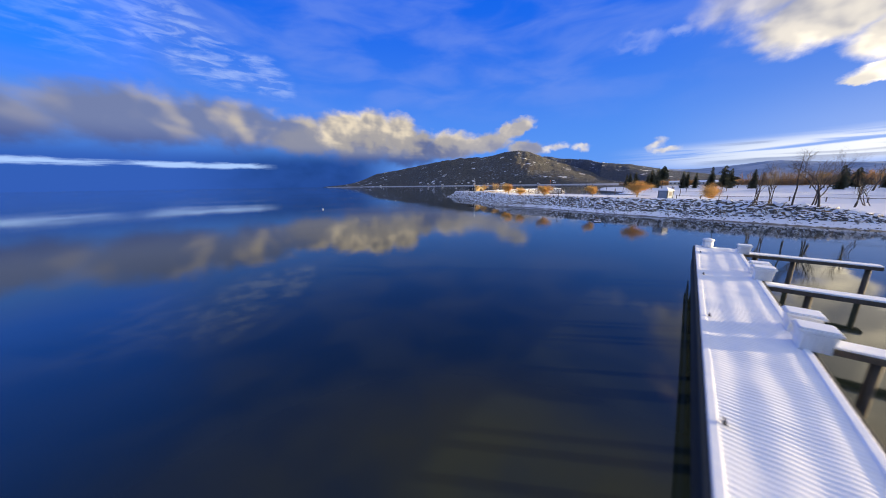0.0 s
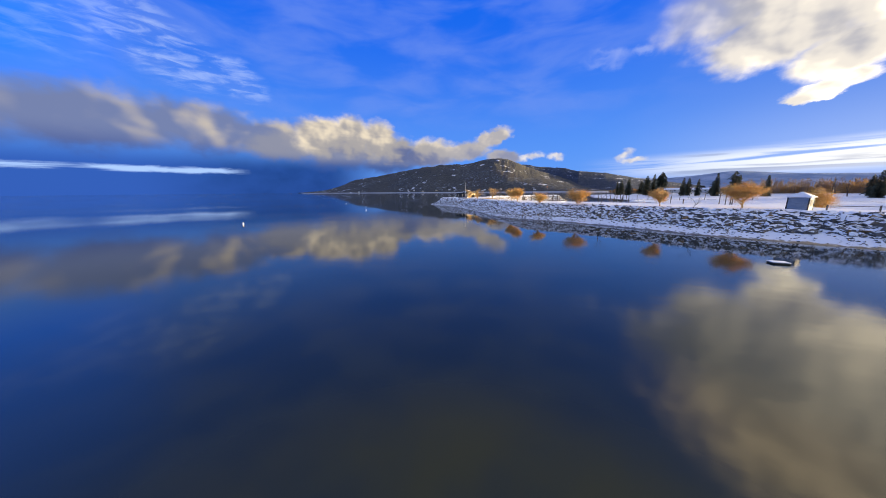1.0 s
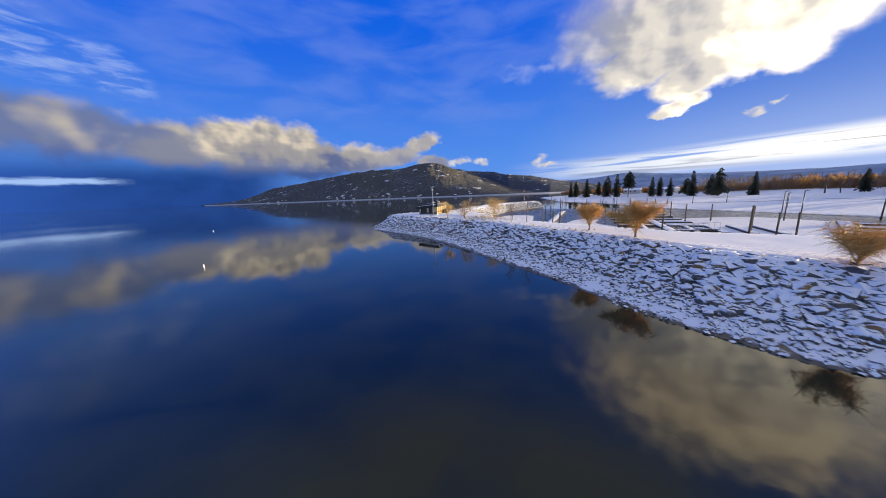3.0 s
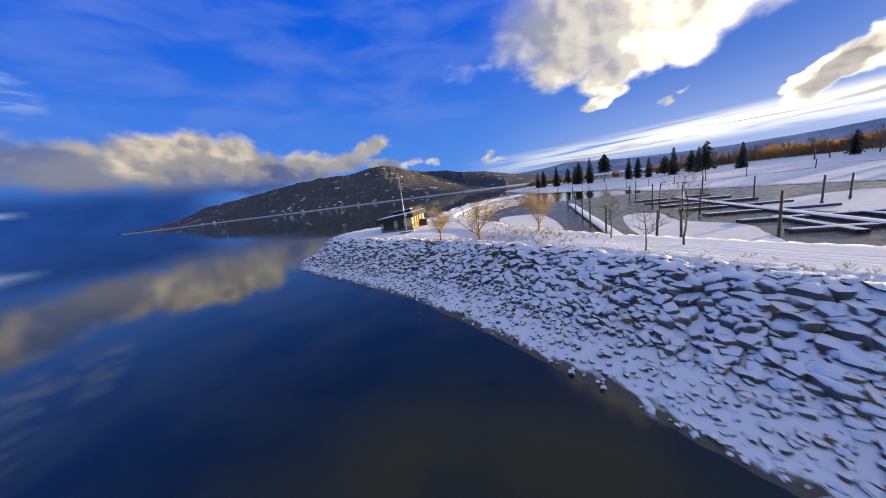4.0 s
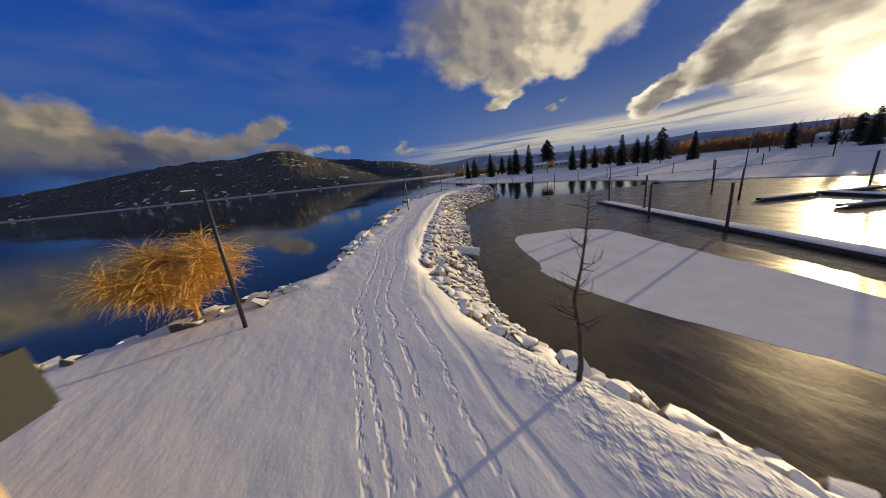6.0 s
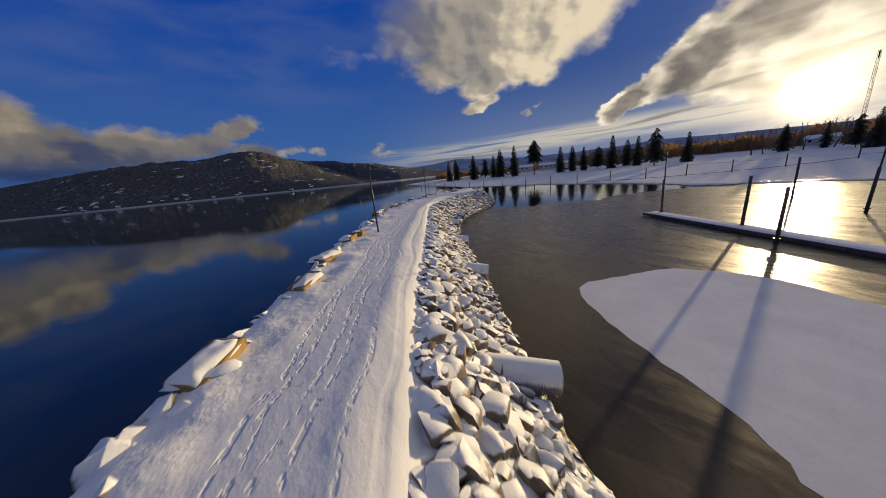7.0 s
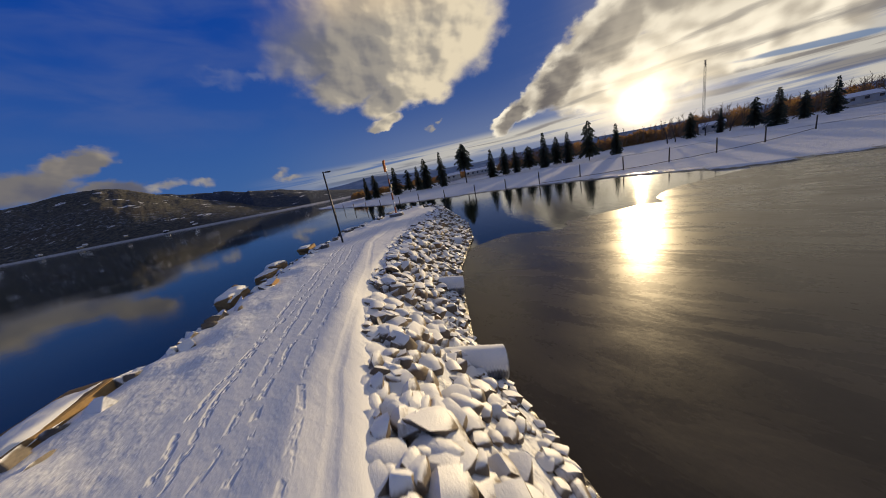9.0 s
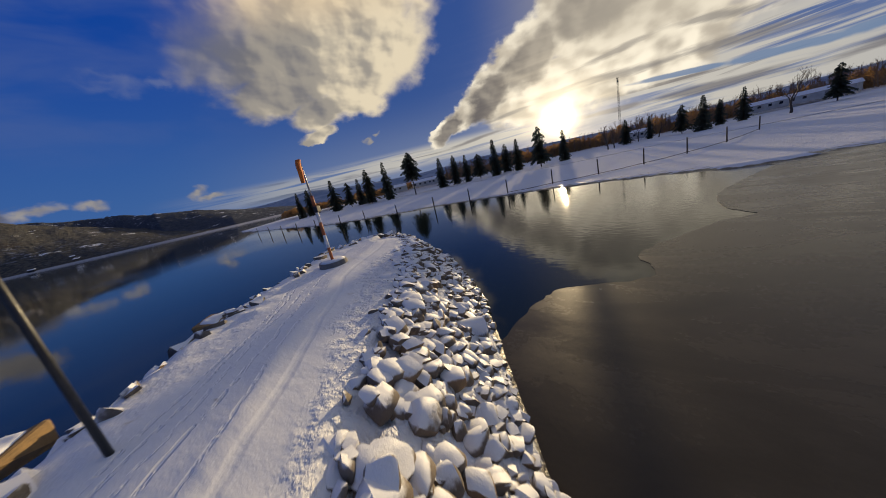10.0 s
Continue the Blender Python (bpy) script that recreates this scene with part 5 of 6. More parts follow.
def pedestal(u, s=1.0):
    root = thing("dock_box", PIER_M @ pose(u, -PIER_W / 2 - 0.06, PIER_TOP, rz=90), "white ribbed dock box with snow on its lid", "dock box", "dock boxes on the pier")
    H = 0.66 * s
    bm = box(B(), (0.84 * s, 0.70 * s, H), (0, 0, 0), 0.03)
    for v in bm.verts:
        v.co.xy = v.co.xy * (0.80 + 0.20 * v.co.z / H)
    part("body", bm, WHITEPLASTIC, root)
    for k in range(7):
        for side in (-1, 1):
            part("rib", box(B(), (0.055, 0.10, H - 0.06), ((k - 3) * 0.106 * s, side * 0.325 * s, 0.03), 0.012, (side * -6, 0, 0)), WHITEPLASTIC, root)
    part("lid", box(B(), (0.94 * s, 0.80 * s, 0.09), (0, 0, H + 0.003), 0.03), WHITEPLASTIC, root)
    part("snow_cap", box(B(), (0.86 * s, 0.72 * s, 0.06), (0, 0, H + 0.095), 0.028), SNOW, root)
    return root


finger(PIER_L - 0.7, 2.45, 6.6)
finger(PIER_L - 10.2)
finger(PIER_L - 17.8)
for u, s in ((PIER_L - 1.8, 0.9), (PIER_L - 8.4, 0.95), (PIER_L - 9.8, 1.0), (PIER_L - 17.5, 1.05), (PIER_L - 19.0, 1.05)):
    pedestal(u, s)
end = thing("dock_bollard", PIER_M @ pose(PIER_L - 0.35, PIER_W / 2 - 0.8, PIER_TOP), "rounded snow-covered bollard at the pier's end", "bollard")
bm = B()
tube(bm, [(0, 0, -0.05), (0, 0, 0.6)], [0.40, 0.36], 12)
part("post", bm, WHITEPLASTIC, end, smooth=True)
bm = B()
tube(bm, [(0, 0, 0.6), (0, 0, 0.74), (0, 0, 0.82)], [0.43, 0.38, 0.14], 12)
part("snow_cap", bm, SNOW, end, smooth=True)
for k in range(5):
    u = 9.0 + k * 7.3
    clip = thing("mooring_cleat", PIER_M @ pose(u, PIER_W / 2 - 0.30, PIER_TOP + 0.06), "small dark iron cleat on the pier's edge", "cleat", "cleats on the pier")
    part("horn", box(B(), (0.26, 0.05, 0.05), (0, 0, 0.05), 0.015), BLACKMETAL, clip)
    part("foot", box(B(), (0.12, 0.08, 0.06), (0, 0, 0), 0.01), BLACKMETAL, clip)


# ---------------------------------------------------------------- kiosk, raft, buoys
def kiosk():
    root = thing("kiosk", pose(45.3, 15.6, 3.72, rz=40), "small blue-grey kiosk with a snowy pyramid roof", "kiosk")
    W, H = 2.4, 2.1
    for s in range(4):
        m = pose(0, 0, 0, rz=90 * s)
        w = part("wall", box(B(), (W - 0.14, 0.12, H), (0, -W / 2 + 0.06, -0.05), 0.01), KIOSKWALL, root)
        w.matrix_basis = m
        part("notice_board", box(B(), (1.2, 0.05, 1.1), (0, -W / 2 - 0.025, 0.65), 0.01), PLINTH if s == 0 else KIOSKWALL, w)
        c = part("corner_post", box(B(), (0.16, 0.16, H + 0.05), (-W / 2 + 0.02, -W / 2 + 0.02, -0.05), 0.015), FASCIA, root)
        c.matrix_basis = m
    bm = B()
    e, base, tip = W / 2 + 0.22, H, H + 0.95
    low = [bm.verts.new((x * e, y * e, base)) for x, y in ((-1, -1), (1, -1), (1, 1), (-1, 1))]
    mid = [bm.verts.new((x * e, y * e, base + 0.14)) for x, y in ((-1, -1), (1, -1), (1, 1), (-1, 1))]
    top = bm.verts.new((0, 0, tip))
    bm.faces.new(list(reversed(low)))
    for k in range(4):
        bm.faces.new((low[k], low[(k + 1) % 4], mid[(k + 1) % 4], mid[k]))
        bm.faces.new((mid[k], mid[(k + 1) % 4], top))
    part("roof", bm, SNOW, root, "pyramid roof under smooth snow")
    return root


kiosk()
fence = thing("rail_fence", Matrix.Identity(4), "low timber rail fence along the esplanade path", "fence")
pts = [(47 + 4.2 * k, 13.2 - 2.45 * k) for k in range(12)]
for k, (x, y) in enumerate(pts):
    part("post", box(B(), (0.14, 0.14, 1.0), (x, y, 3.7), 0.015), PILE, fence)
    if k:
        x0, y0 = pts[k - 1]
        bm = B()
        tube(bm, [(x0, y0, 4.5), (x, y, 4.5)], [0.05, 0.05], 6)
        part("rail", bm, PILE, fence)

raft = thing("swim_raft", pose(23.9, -11.6, 0.0, rz=-3), "low floating raft with snow on it", "raft")
part("hull", box(B(), (1.3, 0.9, 0.28), (0, 0, -0.20), 0.03), DARKPANEL, raft)
part("deck", box(B(), (1.4, 1.0, 0.06), (0, 0, 0.084), 0.01), TIMBER, raft)
part("snow_cap", box(B(), (1.3, 0.9, 0.05), (0, 0, 0.148), 0.025), SNOW, raft)


def buoy(x, y, mat, label):
    root = thing("buoy", pose(x, y, 0), label, "buoy", "buoys on the lake")
    bm = B()
    tube(bm, [(0, 0, -0.3), (0, 0, -0.1), (0, 0, 0.25), (0, 0, 0.5), (0, 0, 0.85), (0, 0, 0.95)], [0.10, 0.21, 0.23, 0.18, 0.12, 0.08], 14)
    for v in bm.verts:
        v.co *= 0.55
    part("float", bm, mat, root, smooth=True)
    bm = B()
    tube(bm, [(0, 0, 0.52), (0, 0, 0.55)], [0.05, 0.02], 10)
    part("snow_cap", bm, SNOW, root)


buoy(-64, 7.3, WHITEPLASTIC, "white mooring buoy floating on the calm lake")
buoy(-109, 121, WHITEPLASTIC, "white buoy floating on the calm lake")
buoy(-62, 62, WHITEPLASTIC, "small white buoy floating on the calm lake")


# ---------------------------------------------------------------- houses, tower, far details
def house(at, w, d, h, turn, label, group, wall=None, pane=True):
    root = thing("house", pose(*at, rz=turn), label, "house", group)
    part("wall", box(B(), (w, d, h), (0, 0, -0.5), 0.03), wall or HOUSEWALL, root)
    bm = B()
    e, f, r = w / 2 + 0.4, d / 2 + 0.4, h * 0.5
    v = [bm.verts.new(p) for p in ((-e, -f, h - 0.5), (e, -f, h - 0.5), (e, f, h - 0.5), (-e, f, h - 0.5), (-e, 0, h - 0.5 + r), (e, 0, h - 0.5 + r))]
    for q in ((0, 1, 5, 4), (2, 3, 4, 5), (0, 4, 3), (1, 2, 5), (3, 2, 1, 0)):
        bm.faces.new([v[i] for i in q])
    part("roof", bm, SNOW, root, "snow-covered gable roof")
    if pane:
        for s in (-1, 1):
            for k in range(max(1, int(w / 4))):
                part("window", box(B(), (1.2, 0.08, 1.1), (-w / 2 + 2 + k * 3.6, s * (d / 2 + 0.03), h * 0.35), 0.01), GLASS, root)
    return root


rnd = random.Random(77)
for k, (az, dist, w) in enumerate([(48, 205, 14), (53.5, 215, 16), (56.2, 210, 9), (104, 230, 26), (107.5, 235, 18), (90, 215, 10), (116, 220, 18)]):
    x, y = 6.5 + dist * math.sin(radians(az)), 166 + dist * math.cos(radians(az))
    house((x, y, 4.2), w, 8, 3.4, -az + rnd.uniform(-20, 20), "low house with a snowy roof among the trees", "houses behind the beach")
for k in range(40):
    az = rnd.uniform(-33, 5)
    r = profile([(-42, 2600), (-30, 1900), (-20, 1500), (0, 1250), (20, 1000), (30, 1100)], az) + rnd.uniform(8, 110)
    x, y = r * math.sin(radians(az)), 100 + r * math.cos(radians(az))
    house((x, y, 3.0 + (rnd.random() ** 2) * 10), rnd.uniform(6, 12), rnd.uniform(6, 9), rnd.uniform(3.5, 6), -az + rnd.uniform(-40, 40), "small pale house on the far lake shore", "houses on the far shore", rnd.choice([HOUSEWALL, CREAM, DARKPANEL]), False)


def tower():
    az, dist = 88.2, 420
    x, y = 6.5 + dist * math.sin(radians(az)), 166 + dist * math.cos(radians(az))
    root = thing("lattice_tower", pose(x, y, 4), "tall thin lattice radio tower behind the woods", "tower")
    H, n = 66.0, 24
    for s in range(3):
        a = 2 * math.pi * s / 3
        bm = B()
        tube(bm, [(math.cos(a) * 1.3, math.sin(a) * 1.3, 0), (math.cos(a) * 0.9, math.sin(a) * 0.9, H)], [0.14, 0.12], 5)
        part("leg", bm, BLACKMETAL, root)
    for k in range(n):
        z0, z1 = H * k / n, H * (k + 1) / n
        bm = B()
        for s in range(3):
            a, b = 2 * math.pi * s / 3, 2 * math.pi * (s + 1) / 3
            r0, r1 = 1.3 - 0.4 * k / n, 1.3 - 0.4 * (k + 1) / n
            tube(bm, [(math.cos(a) * r0, math.sin(a) * r0, z0), (math.cos(b) * r1, math.sin(b) * r1, z1)], [0.06, 0.06], 4)
        part("bracing", bm, BLACKMETAL, root)
    part("antenna", box(B(), (2.4, 0.6, 5.0), (0, 0, H - 6), 0.05), BLACKMETAL, root)


tower()

# ---------------------------------------------------------------- trees
def grow(rnd, at, way, length, radius, depth, out, spread, droop, split):
    """A limb as a bent polyline, then its children."""
    pts, p, d = [at.copy()], at.copy(), way.copy()
    n = 4
    for i in range(n):
        d = (d + Vector((rnd.gauss(0, 0.11), rnd.gauss(0, 0.11), rnd.gauss(0.03, 0.07) - droop * (depth == 0)))).normalized()
        p = p + d * (length / n)
        pts.append(p.copy())
    out.append((pts, radius, radius * (0.5 if depth else 0.25), depth))
    if depth == 0:
        return
    for k in range(split):
        u = rnd.uniform(0.35, 1.0) if k else 1.0
        i = min(int(u * n), n - 1)
        base = pts[i].lerp(pts[i + 1], u * n - i)
        turn = rnd.uniform(0, 6.283)
        side = Vector((math.cos(turn), math.sin(turn), rnd.uniform(-0.1, 0.5))).normalized()
        nd = (d * (1 - spread) + side * spread).normalized()
        grow(rnd, base, nd, length * rnd.uniform(0.55, 0.8), radius * rnd.uniform(0.42, 0.6), depth - 1, out, spread, droop, split)


def limbs_mesh(bm, limbs, sides):
    for pts, r0, r1, depth in limbs:
        k = len(pts) - 1
        tube(bm, pts, [r0 + (r1 - r0) * i / k for i in range(k + 1)], sides, False)


def fit_limbs(limbs, tall, wide):
    """Scale a grown tree to its height and spread."""
    pts = [p for l in limbs for p in l[0]]
    hz = max(p.z for p in pts)
    rr = sorted(math.hypot(p.x, p.y) for p in pts)[int(len(pts) * 0.97)]
    for pts, *_ in limbs:
        for p in pts:
            f = min(1.0, p.z / (0.35 * hz))
            p.x *= (wide / 2 / rr) * f + (1 - f)
            p.y *= (wide / 2 / rr) * f + (1 - f)
            p.z *= tall / hz
    return limbs


def bare_tree(at, tall, wide, seed, label, group="", stems=1, depth=4, lean=(0, 0), split=3, thick=0.030):
    rnd = random.Random(seed)
    root = thing("bare_tree", pose(*at, rz=rnd.uniform(0, 360)), label, "tree", group)
    limbs = []
    for s in range(stems):
        way = Vector((lean[0] + (rnd.gauss(0, 0.09) if stems > 1 else 0), lean[1] + (rnd.gauss(0, 0.09) if stems > 1 else 0), 1)).normalized()
        grow(rnd, Vector((rnd.gauss(0, 0.25) if stems > 1 else 0, rnd.gauss(0, 0.25) if stems > 1 else 0, -0.25)), way, tall * 0.40, tall * thick / math.sqrt(stems), depth, limbs, 0.42, 0.0, split)
    fit_limbs(limbs, tall, wide)
    bm = B()
    limbs_mesh(bm, [l for l in limbs if l[3] >= depth - 1], 7)
    part("trunk", bm, BARK, root, smooth=True)
    bm = B()
    limbs_mesh(bm, [l for l in limbs if l[3] < depth - 1], 3)
    part("crown", bm, TWIG, root, "leafless brown twigs")
    return root


def whip_tree(at, tall, wide, seed, label, group=""):
    """A young tree: one straight leader with fine side branches."""
    rnd = random.Random(seed)
    root = thing("bare_tree", pose(*at, rz=rnd.uniform(0, 360)), label, "tree", group)
    lead = [Vector((rnd.gauss(0, 0.03) * k, rnd.gauss(0, 0.03) * k, -0.25 + (tall + 0.25) * k / 6)) for k in range(7)]
    bm = B()
    tube(bm, lead, [tall * 0.016 * (1 - 0.88 * k / 6) for k in range(7)], 8, False)
    part("trunk", bm, BARK, root, smooth=True)
    limbs = []
    for k in range(int(26 + wide * 6)):
        u = rnd.uniform(0.36, 0.98)
        i = min(int(u * 6), 5)
        at0 = lead[i].lerp(lead[i + 1], u * 6 - i)
        a = rnd.uniform(0, 6.283)
        way = Vector((math.cos(a), math.sin(a), rnd.uniform(0.1, 0.75))).normalized()
        L = wide * 0.5 * (1.15 - u) ** 0.6 * rnd.uniform(0.5, 1.1)
        grow(rnd, at0, way, L, 0.018 * (1.2 - u) + 0.004, 2 if wide > 2 else 1, limbs, 0.42, 0.0, 3)
    bm = B()
    limbs_mesh(bm, limbs, 3)
    part("crown", bm, TWIG, root, "fine leafless twigs")
    return root


def willow(at, tall, wide, seed, label, group="", strands=700, lean=(0.0, 0.0), bark=0.022, mat=None, fat=1.0):
    """A winter willow: a short trunk, a fan of rising limbs and a misty crown of fine shoots."""
    rnd = random.Random(seed)
    root = thing("willow_tree", pose(*at, rz=rnd.uniform(0, 360)), label, "tree", group)
    stem = [Vector((0, 0, -0.25)), Vector((lean[0] * 0.3, lean[1] * 0.3, tall * 0.12)), Vector((lean[0] * 0.6, lean[1] * 0.6, tall * 0.32))]
    limbs = []
    arms = 5 if fat == 1.0 else 7
    for k in range(arms):
        a = 6.283 * k / arms + rnd.uniform(-0.4, 0.4)
        way = Vector((math.cos(a) * 0.62 + lean[0], math.sin(a) * 0.62 + lean[1], rnd.uniform(0.6, 1.7))).normalized()
        grow(rnd, stem[1].lerp(stem[2], rnd.random()), way, tall * rnd.uniform(0.40, 0.55), tall * bark * 0.5, 2, limbs, 0.42, 0.0, 3 if fat == 1.0 else 4)
    fit_limbs(limbs, tall * 0.88, wide * 0.86)
    bm = B()
    tube(bm, stem, [tall * bark * 1.25, tall * bark, tall * bark * 0.75], 9)
    limbs_mesh(bm, [l for l in limbs if l[3] >= 2], 6)
    part("trunk", bm, BARK if mat is TWIG else WILLOWBARK, root, smooth=True)
    bm = B()
    limbs_mesh(bm, [l for l in limbs if l[3] < 2], 4)
    part("branch_work", bm, TWIG if mat is TWIG else WILLOWBARK, root)
    tips = [l for l in limbs if l[3] <= 1] + limbs[::3]
    V, F = [], []
    for k in range(int(strands * 3.2)):
        pts = rnd.choice(tips)[0]
        i = rnd.randrange(1, len(pts))
        p = pts[i].lerp(pts[i - 1], rnd.random())
        a = rnd.uniform(0, 6.283)
        d = Vector((math.cos(a) * 0.8, math.sin(a) * 0.8, rnd.uniform(-0.2, 1.3))).normalized()
        w = rnd.uniform(0.003, 0.007) * fat
        seg, L = 3, tall * rnd.uniform(0.12, 0.36)
        side = d.cross(Vector((0.2, 0.3, 1))).normalized() * w
        b0 = len(V)
        for j in range(seg + 1):
            f = 1 - j / (seg + 0.4)
            V.extend((p - side * f, p + side * f, p + side.cross(d) * f * 1.6))
            d = (d + Vector((rnd.gauss(0, 0.16), rnd.gauss(0, 0.16), -0.26 if fat > 1.0 else -0.40))).normalized()
            p = p + d * (L / seg)
        for j in range(seg):
            for q in range(3):
                c, n = b0 + j * 3 + q, b0 + j * 3 + (q + 1) % 3
                F.append((c, n, n + 3, c + 3))
    ob = mesh_ob("crown", V, F, mat or WILLOW)
    ob.parent = root
    ob["label"] = "fine orange-brown shoots"
    return root


def conifer(seed, tall=12.0, wide=4.5, ragged=0.25, bare=0.08, blunt=1.3):
    """A fir or pine: trunk and whorls of drooping boughs with needle tufts."""
    rnd = random.Random(seed)
    root = thing("conifer", Matrix.Identity(4), "dark green conifer behind the snowy beach", "tree", "conifers along the beach")
    bm = B()
    tube(bm, [(0, 0, -0.5), (0, 0, tall * 0.5), (rnd.gauss(0, 0.1), 0, tall * 0.97)], [tall * 0.018, tall * 0.012, 0.03], 6)
    part("trunk", bm, BARK, root)
    V, F = [], []
    rows = 22
    for r in range(rows):
        u = r / (rows - 1)
        z = tall * (bare + (1 - bare) * u)
        reach = wide / 2 * min(1.0, 0.55 + u * 2.2) * (1 - u ** blunt) ** 0.8 * rnd.uniform(1 - ragged, 1 + ragged * 0.5) + 0.12
        for k in range(max(5, int(15 * (1 - u) + 6))):
            a = rnd.uniform(0, 6.283)
            L = reach * rnd.uniform(0.65, 1.1)
            way = Vector((math.cos(a), math.sin(a), 0))
            side = Vector((-way.y, way.x, 0))
            tuft = max(4, int(L * 5))
            for j in range(tuft):
                s = (j + 0.6) / tuft
                p = way * (L * s) + Vector((0, 0, z - 0.42 * L * s * s + rnd.gauss(0, 0.1)))
                w = 0.16 + 0.26 * L * (1 - s) * rnd.uniform(0.5, 1.2)
                for sgn in (-1, 1):
                    b0 = len(V)
                    tip = p + side * sgn * w + way * 0.28 * rnd.uniform(0.6, 1.5) + Vector((0, 0, -0.12 - rnd.random() * 0.2))
                    V.extend((p, p + way * 0.30 + Vector((0, 0, 0.03)), tip, p - Vector((0, 0, 0.22)) + side * sgn * w * 0.4))
                    F.append((b0, b0 + 1, b0 + 2))
                    F.append((b0, b0 + 2, b0 + 3))
    ob = mesh_ob("crown", V, F, NEEDLE)
    ob.parent = root
    return root


# willows and bare trees on the esplanade: x, y, top, spread, strands
LAWN = 3.75
for k, (x, y, top, wide, n, lean, mat) in enumerate([
        (39.5, 19, 9.2, 9.5, 1500, (0.25, 0.1), WILLOW), (28.8, 25.2, 7.9, 6.5, 1000, (0.2, 0), WILLOW), (13.8, 33.4, 8.1, 6.6, 1000, (0.15, 0), WILLOW), (5, 38.6, 7.3, 4.6, 700, (0, 0), WILLOW),
        (-0.8, 53.2, 8.8, 6.0, 1100, (0, 0), WILLOW), (-2.7, 60.5, 8.4, 4.2, 700, (0, 0), WILLOW), (-23.3, 94.1, 8.7, 5.0, 560, (0.05, 0), WILLOWPALE), (-18.9, 91, 9.2, 6.0, 480, (-0.1, 0.05), WILLOWPALE),
        (-11.7, 89.7, 9.7, 6.0, 700, (0, 0), WILLOWPALE), (-24.6, 126.6, 7.6, 4.4, 2000, (0, 0), WILLOW), (66, 38, 8.5, 6.0, 700, (0, 0), WILLOW)]):
    low = min(LAWN, float(height(np.array([[x, y]]))[0]) - 0.05)
    willow((x, y, low), top - low, wide, 100 + k, ("leafless orange willow" if mat is WILLOW else "leafless pale brown willow") + " on the snowy esplanade", "willows on the esplanade", n, lean, bark=0.029 if k == 7 else 0.019 if k in (6, 8) else 0.022, mat=mat, fat=1.0 if k in (6, 7, 8) else 2.7)
for k, (x, y, top, wide, depth, stems, lean) in enumerate([
        (18.6, 30.5, 8.0, 5.0, 4, 1, (0, 0)), (31.5, 18.4, 6.4, 3.2, 4, 1, (0, 0)), (-10.8, 75.2, 7.6, 3.0, 4, 1, (0, 0)), (-7.7, 75.1, 8.9, 4.2, 4, 1, (0, 0)), (-9.3, 80.5, 8.1, 3.2, 4, 1, (0, 0)),
        (-13.7, 110.5, 8.5, 4.4, 4, 1, (0, 0)), (-15.2, 116.8, 8.0, 1.4, 3, 1, (0, 0)), (59.1, -10.5, 14.2, 9.5, 5, 1, (0.1, 0)), (57.6, -7.2, 13.7, 3.4, 4, 1, (0, 0)),
        (56.3, -3.6, 12.2, 4.6, 4, 4, (0, 0)), (67.7, -6.8, 9.8, 4.5, 4, 3, (0.3, 0)), (51.5, 3.5, 8.0, 2.0, 4, 1, (0, 0)), (74, -14, 11, 5, 4, 2, (0, 0)), (55.2, -1.8, 11.5, 3.0, 4, 3, (0, 0)), (61.5, -6.0, 12.5, 3.6, 4, 2, (0, 0)), (63.8, -10.5, 10.5, 3.0, 4, 2, (0.1, 0))]):
    if stems == 1 and top < 14 and k not in (0, 1):
        whip_tree((x, y, LAWN - 0.05), top - LAWN, wide, 200 + k, "leafless slender young tree standing in the snow", "bare trees on the esplanade")
        continue
    bare_tree((x, y, LAWN - 0.05), top - LAWN, wide, 200 + k, "leafless slender tree standing in the snow", "bare trees on the esplanade", stems, depth, lean, 4 if depth == 5 else 3, 0.017 if depth == 5 else 0.02)

# conifers behind the beach: compass angle from (6.5, 166), distance, top angle
FIRS = [conifer(300, 12, 5.4, 0.4, 0.03, 1.2), conifer(301, 12, 6.6, 0.6, 0.08, 2.2), conifer(302, 12, 5.0, 0.5, 0.05, 1.6), conifer(303, 12, 7.4, 0.65, 0.14, 2.8), conifer(304, 12, 5.6, 0.6, 0.42, 2.6)]
for k, (az, dist, top) in enumerate([(31, 230, 2.6), (32.7, 220, 2.9), (36.9, 195, 3.5), (39.5, 205, 2.6), (41.5, 200, 2.9), (43.2, 185, 4.1), (46.6, 175, 4.7), (51.4, 160, 5.4), (56.8, 165, 3.3),
                                     (59.4, 160, 3.2), (61.6, 162, 2.8), (64, 170, 2.5), (66.9, 160, 4.2), (69, 170, 3.0), (71, 165, 3.4), (74.6, 150, 4.5), (78.6, 162, 3.0),
                                     (87.9, 190, 2.1), (91, 200, 1.8), (94.5, 180, 2.2), (96.6, 170, 2.7), (98.5, 190, 1.7), (100.7, 190, 2.4), (108, 200, 2.3), (112, 190, 2.3), (118, 180, 2.6), (124, 175, 3.0), (131, 170, 3.0)]):
    x, y = 6.5 + dist * math.sin(radians(az)), 166 + dist * math.cos(radians(az))
    z = float(height(np.array([[x, y]]))[0])
    tall = 7.6 + math.tan(radians(top)) * dist - z
    src = FIRS[4] if az == 51.4 else FIRS[k % 4]
    m = pose(x, y, z, 0, 0, (k * 77) % 360)
    ob = src if src.matrix_basis.translation.length == 0 else copy_thing(src, m)
    ob.matrix_basis = m @ Matrix.Diagonal((tall / 12 * (0.86 + 0.18 * (k % 3)), tall / 12 * 0.95, tall / 12, 1))


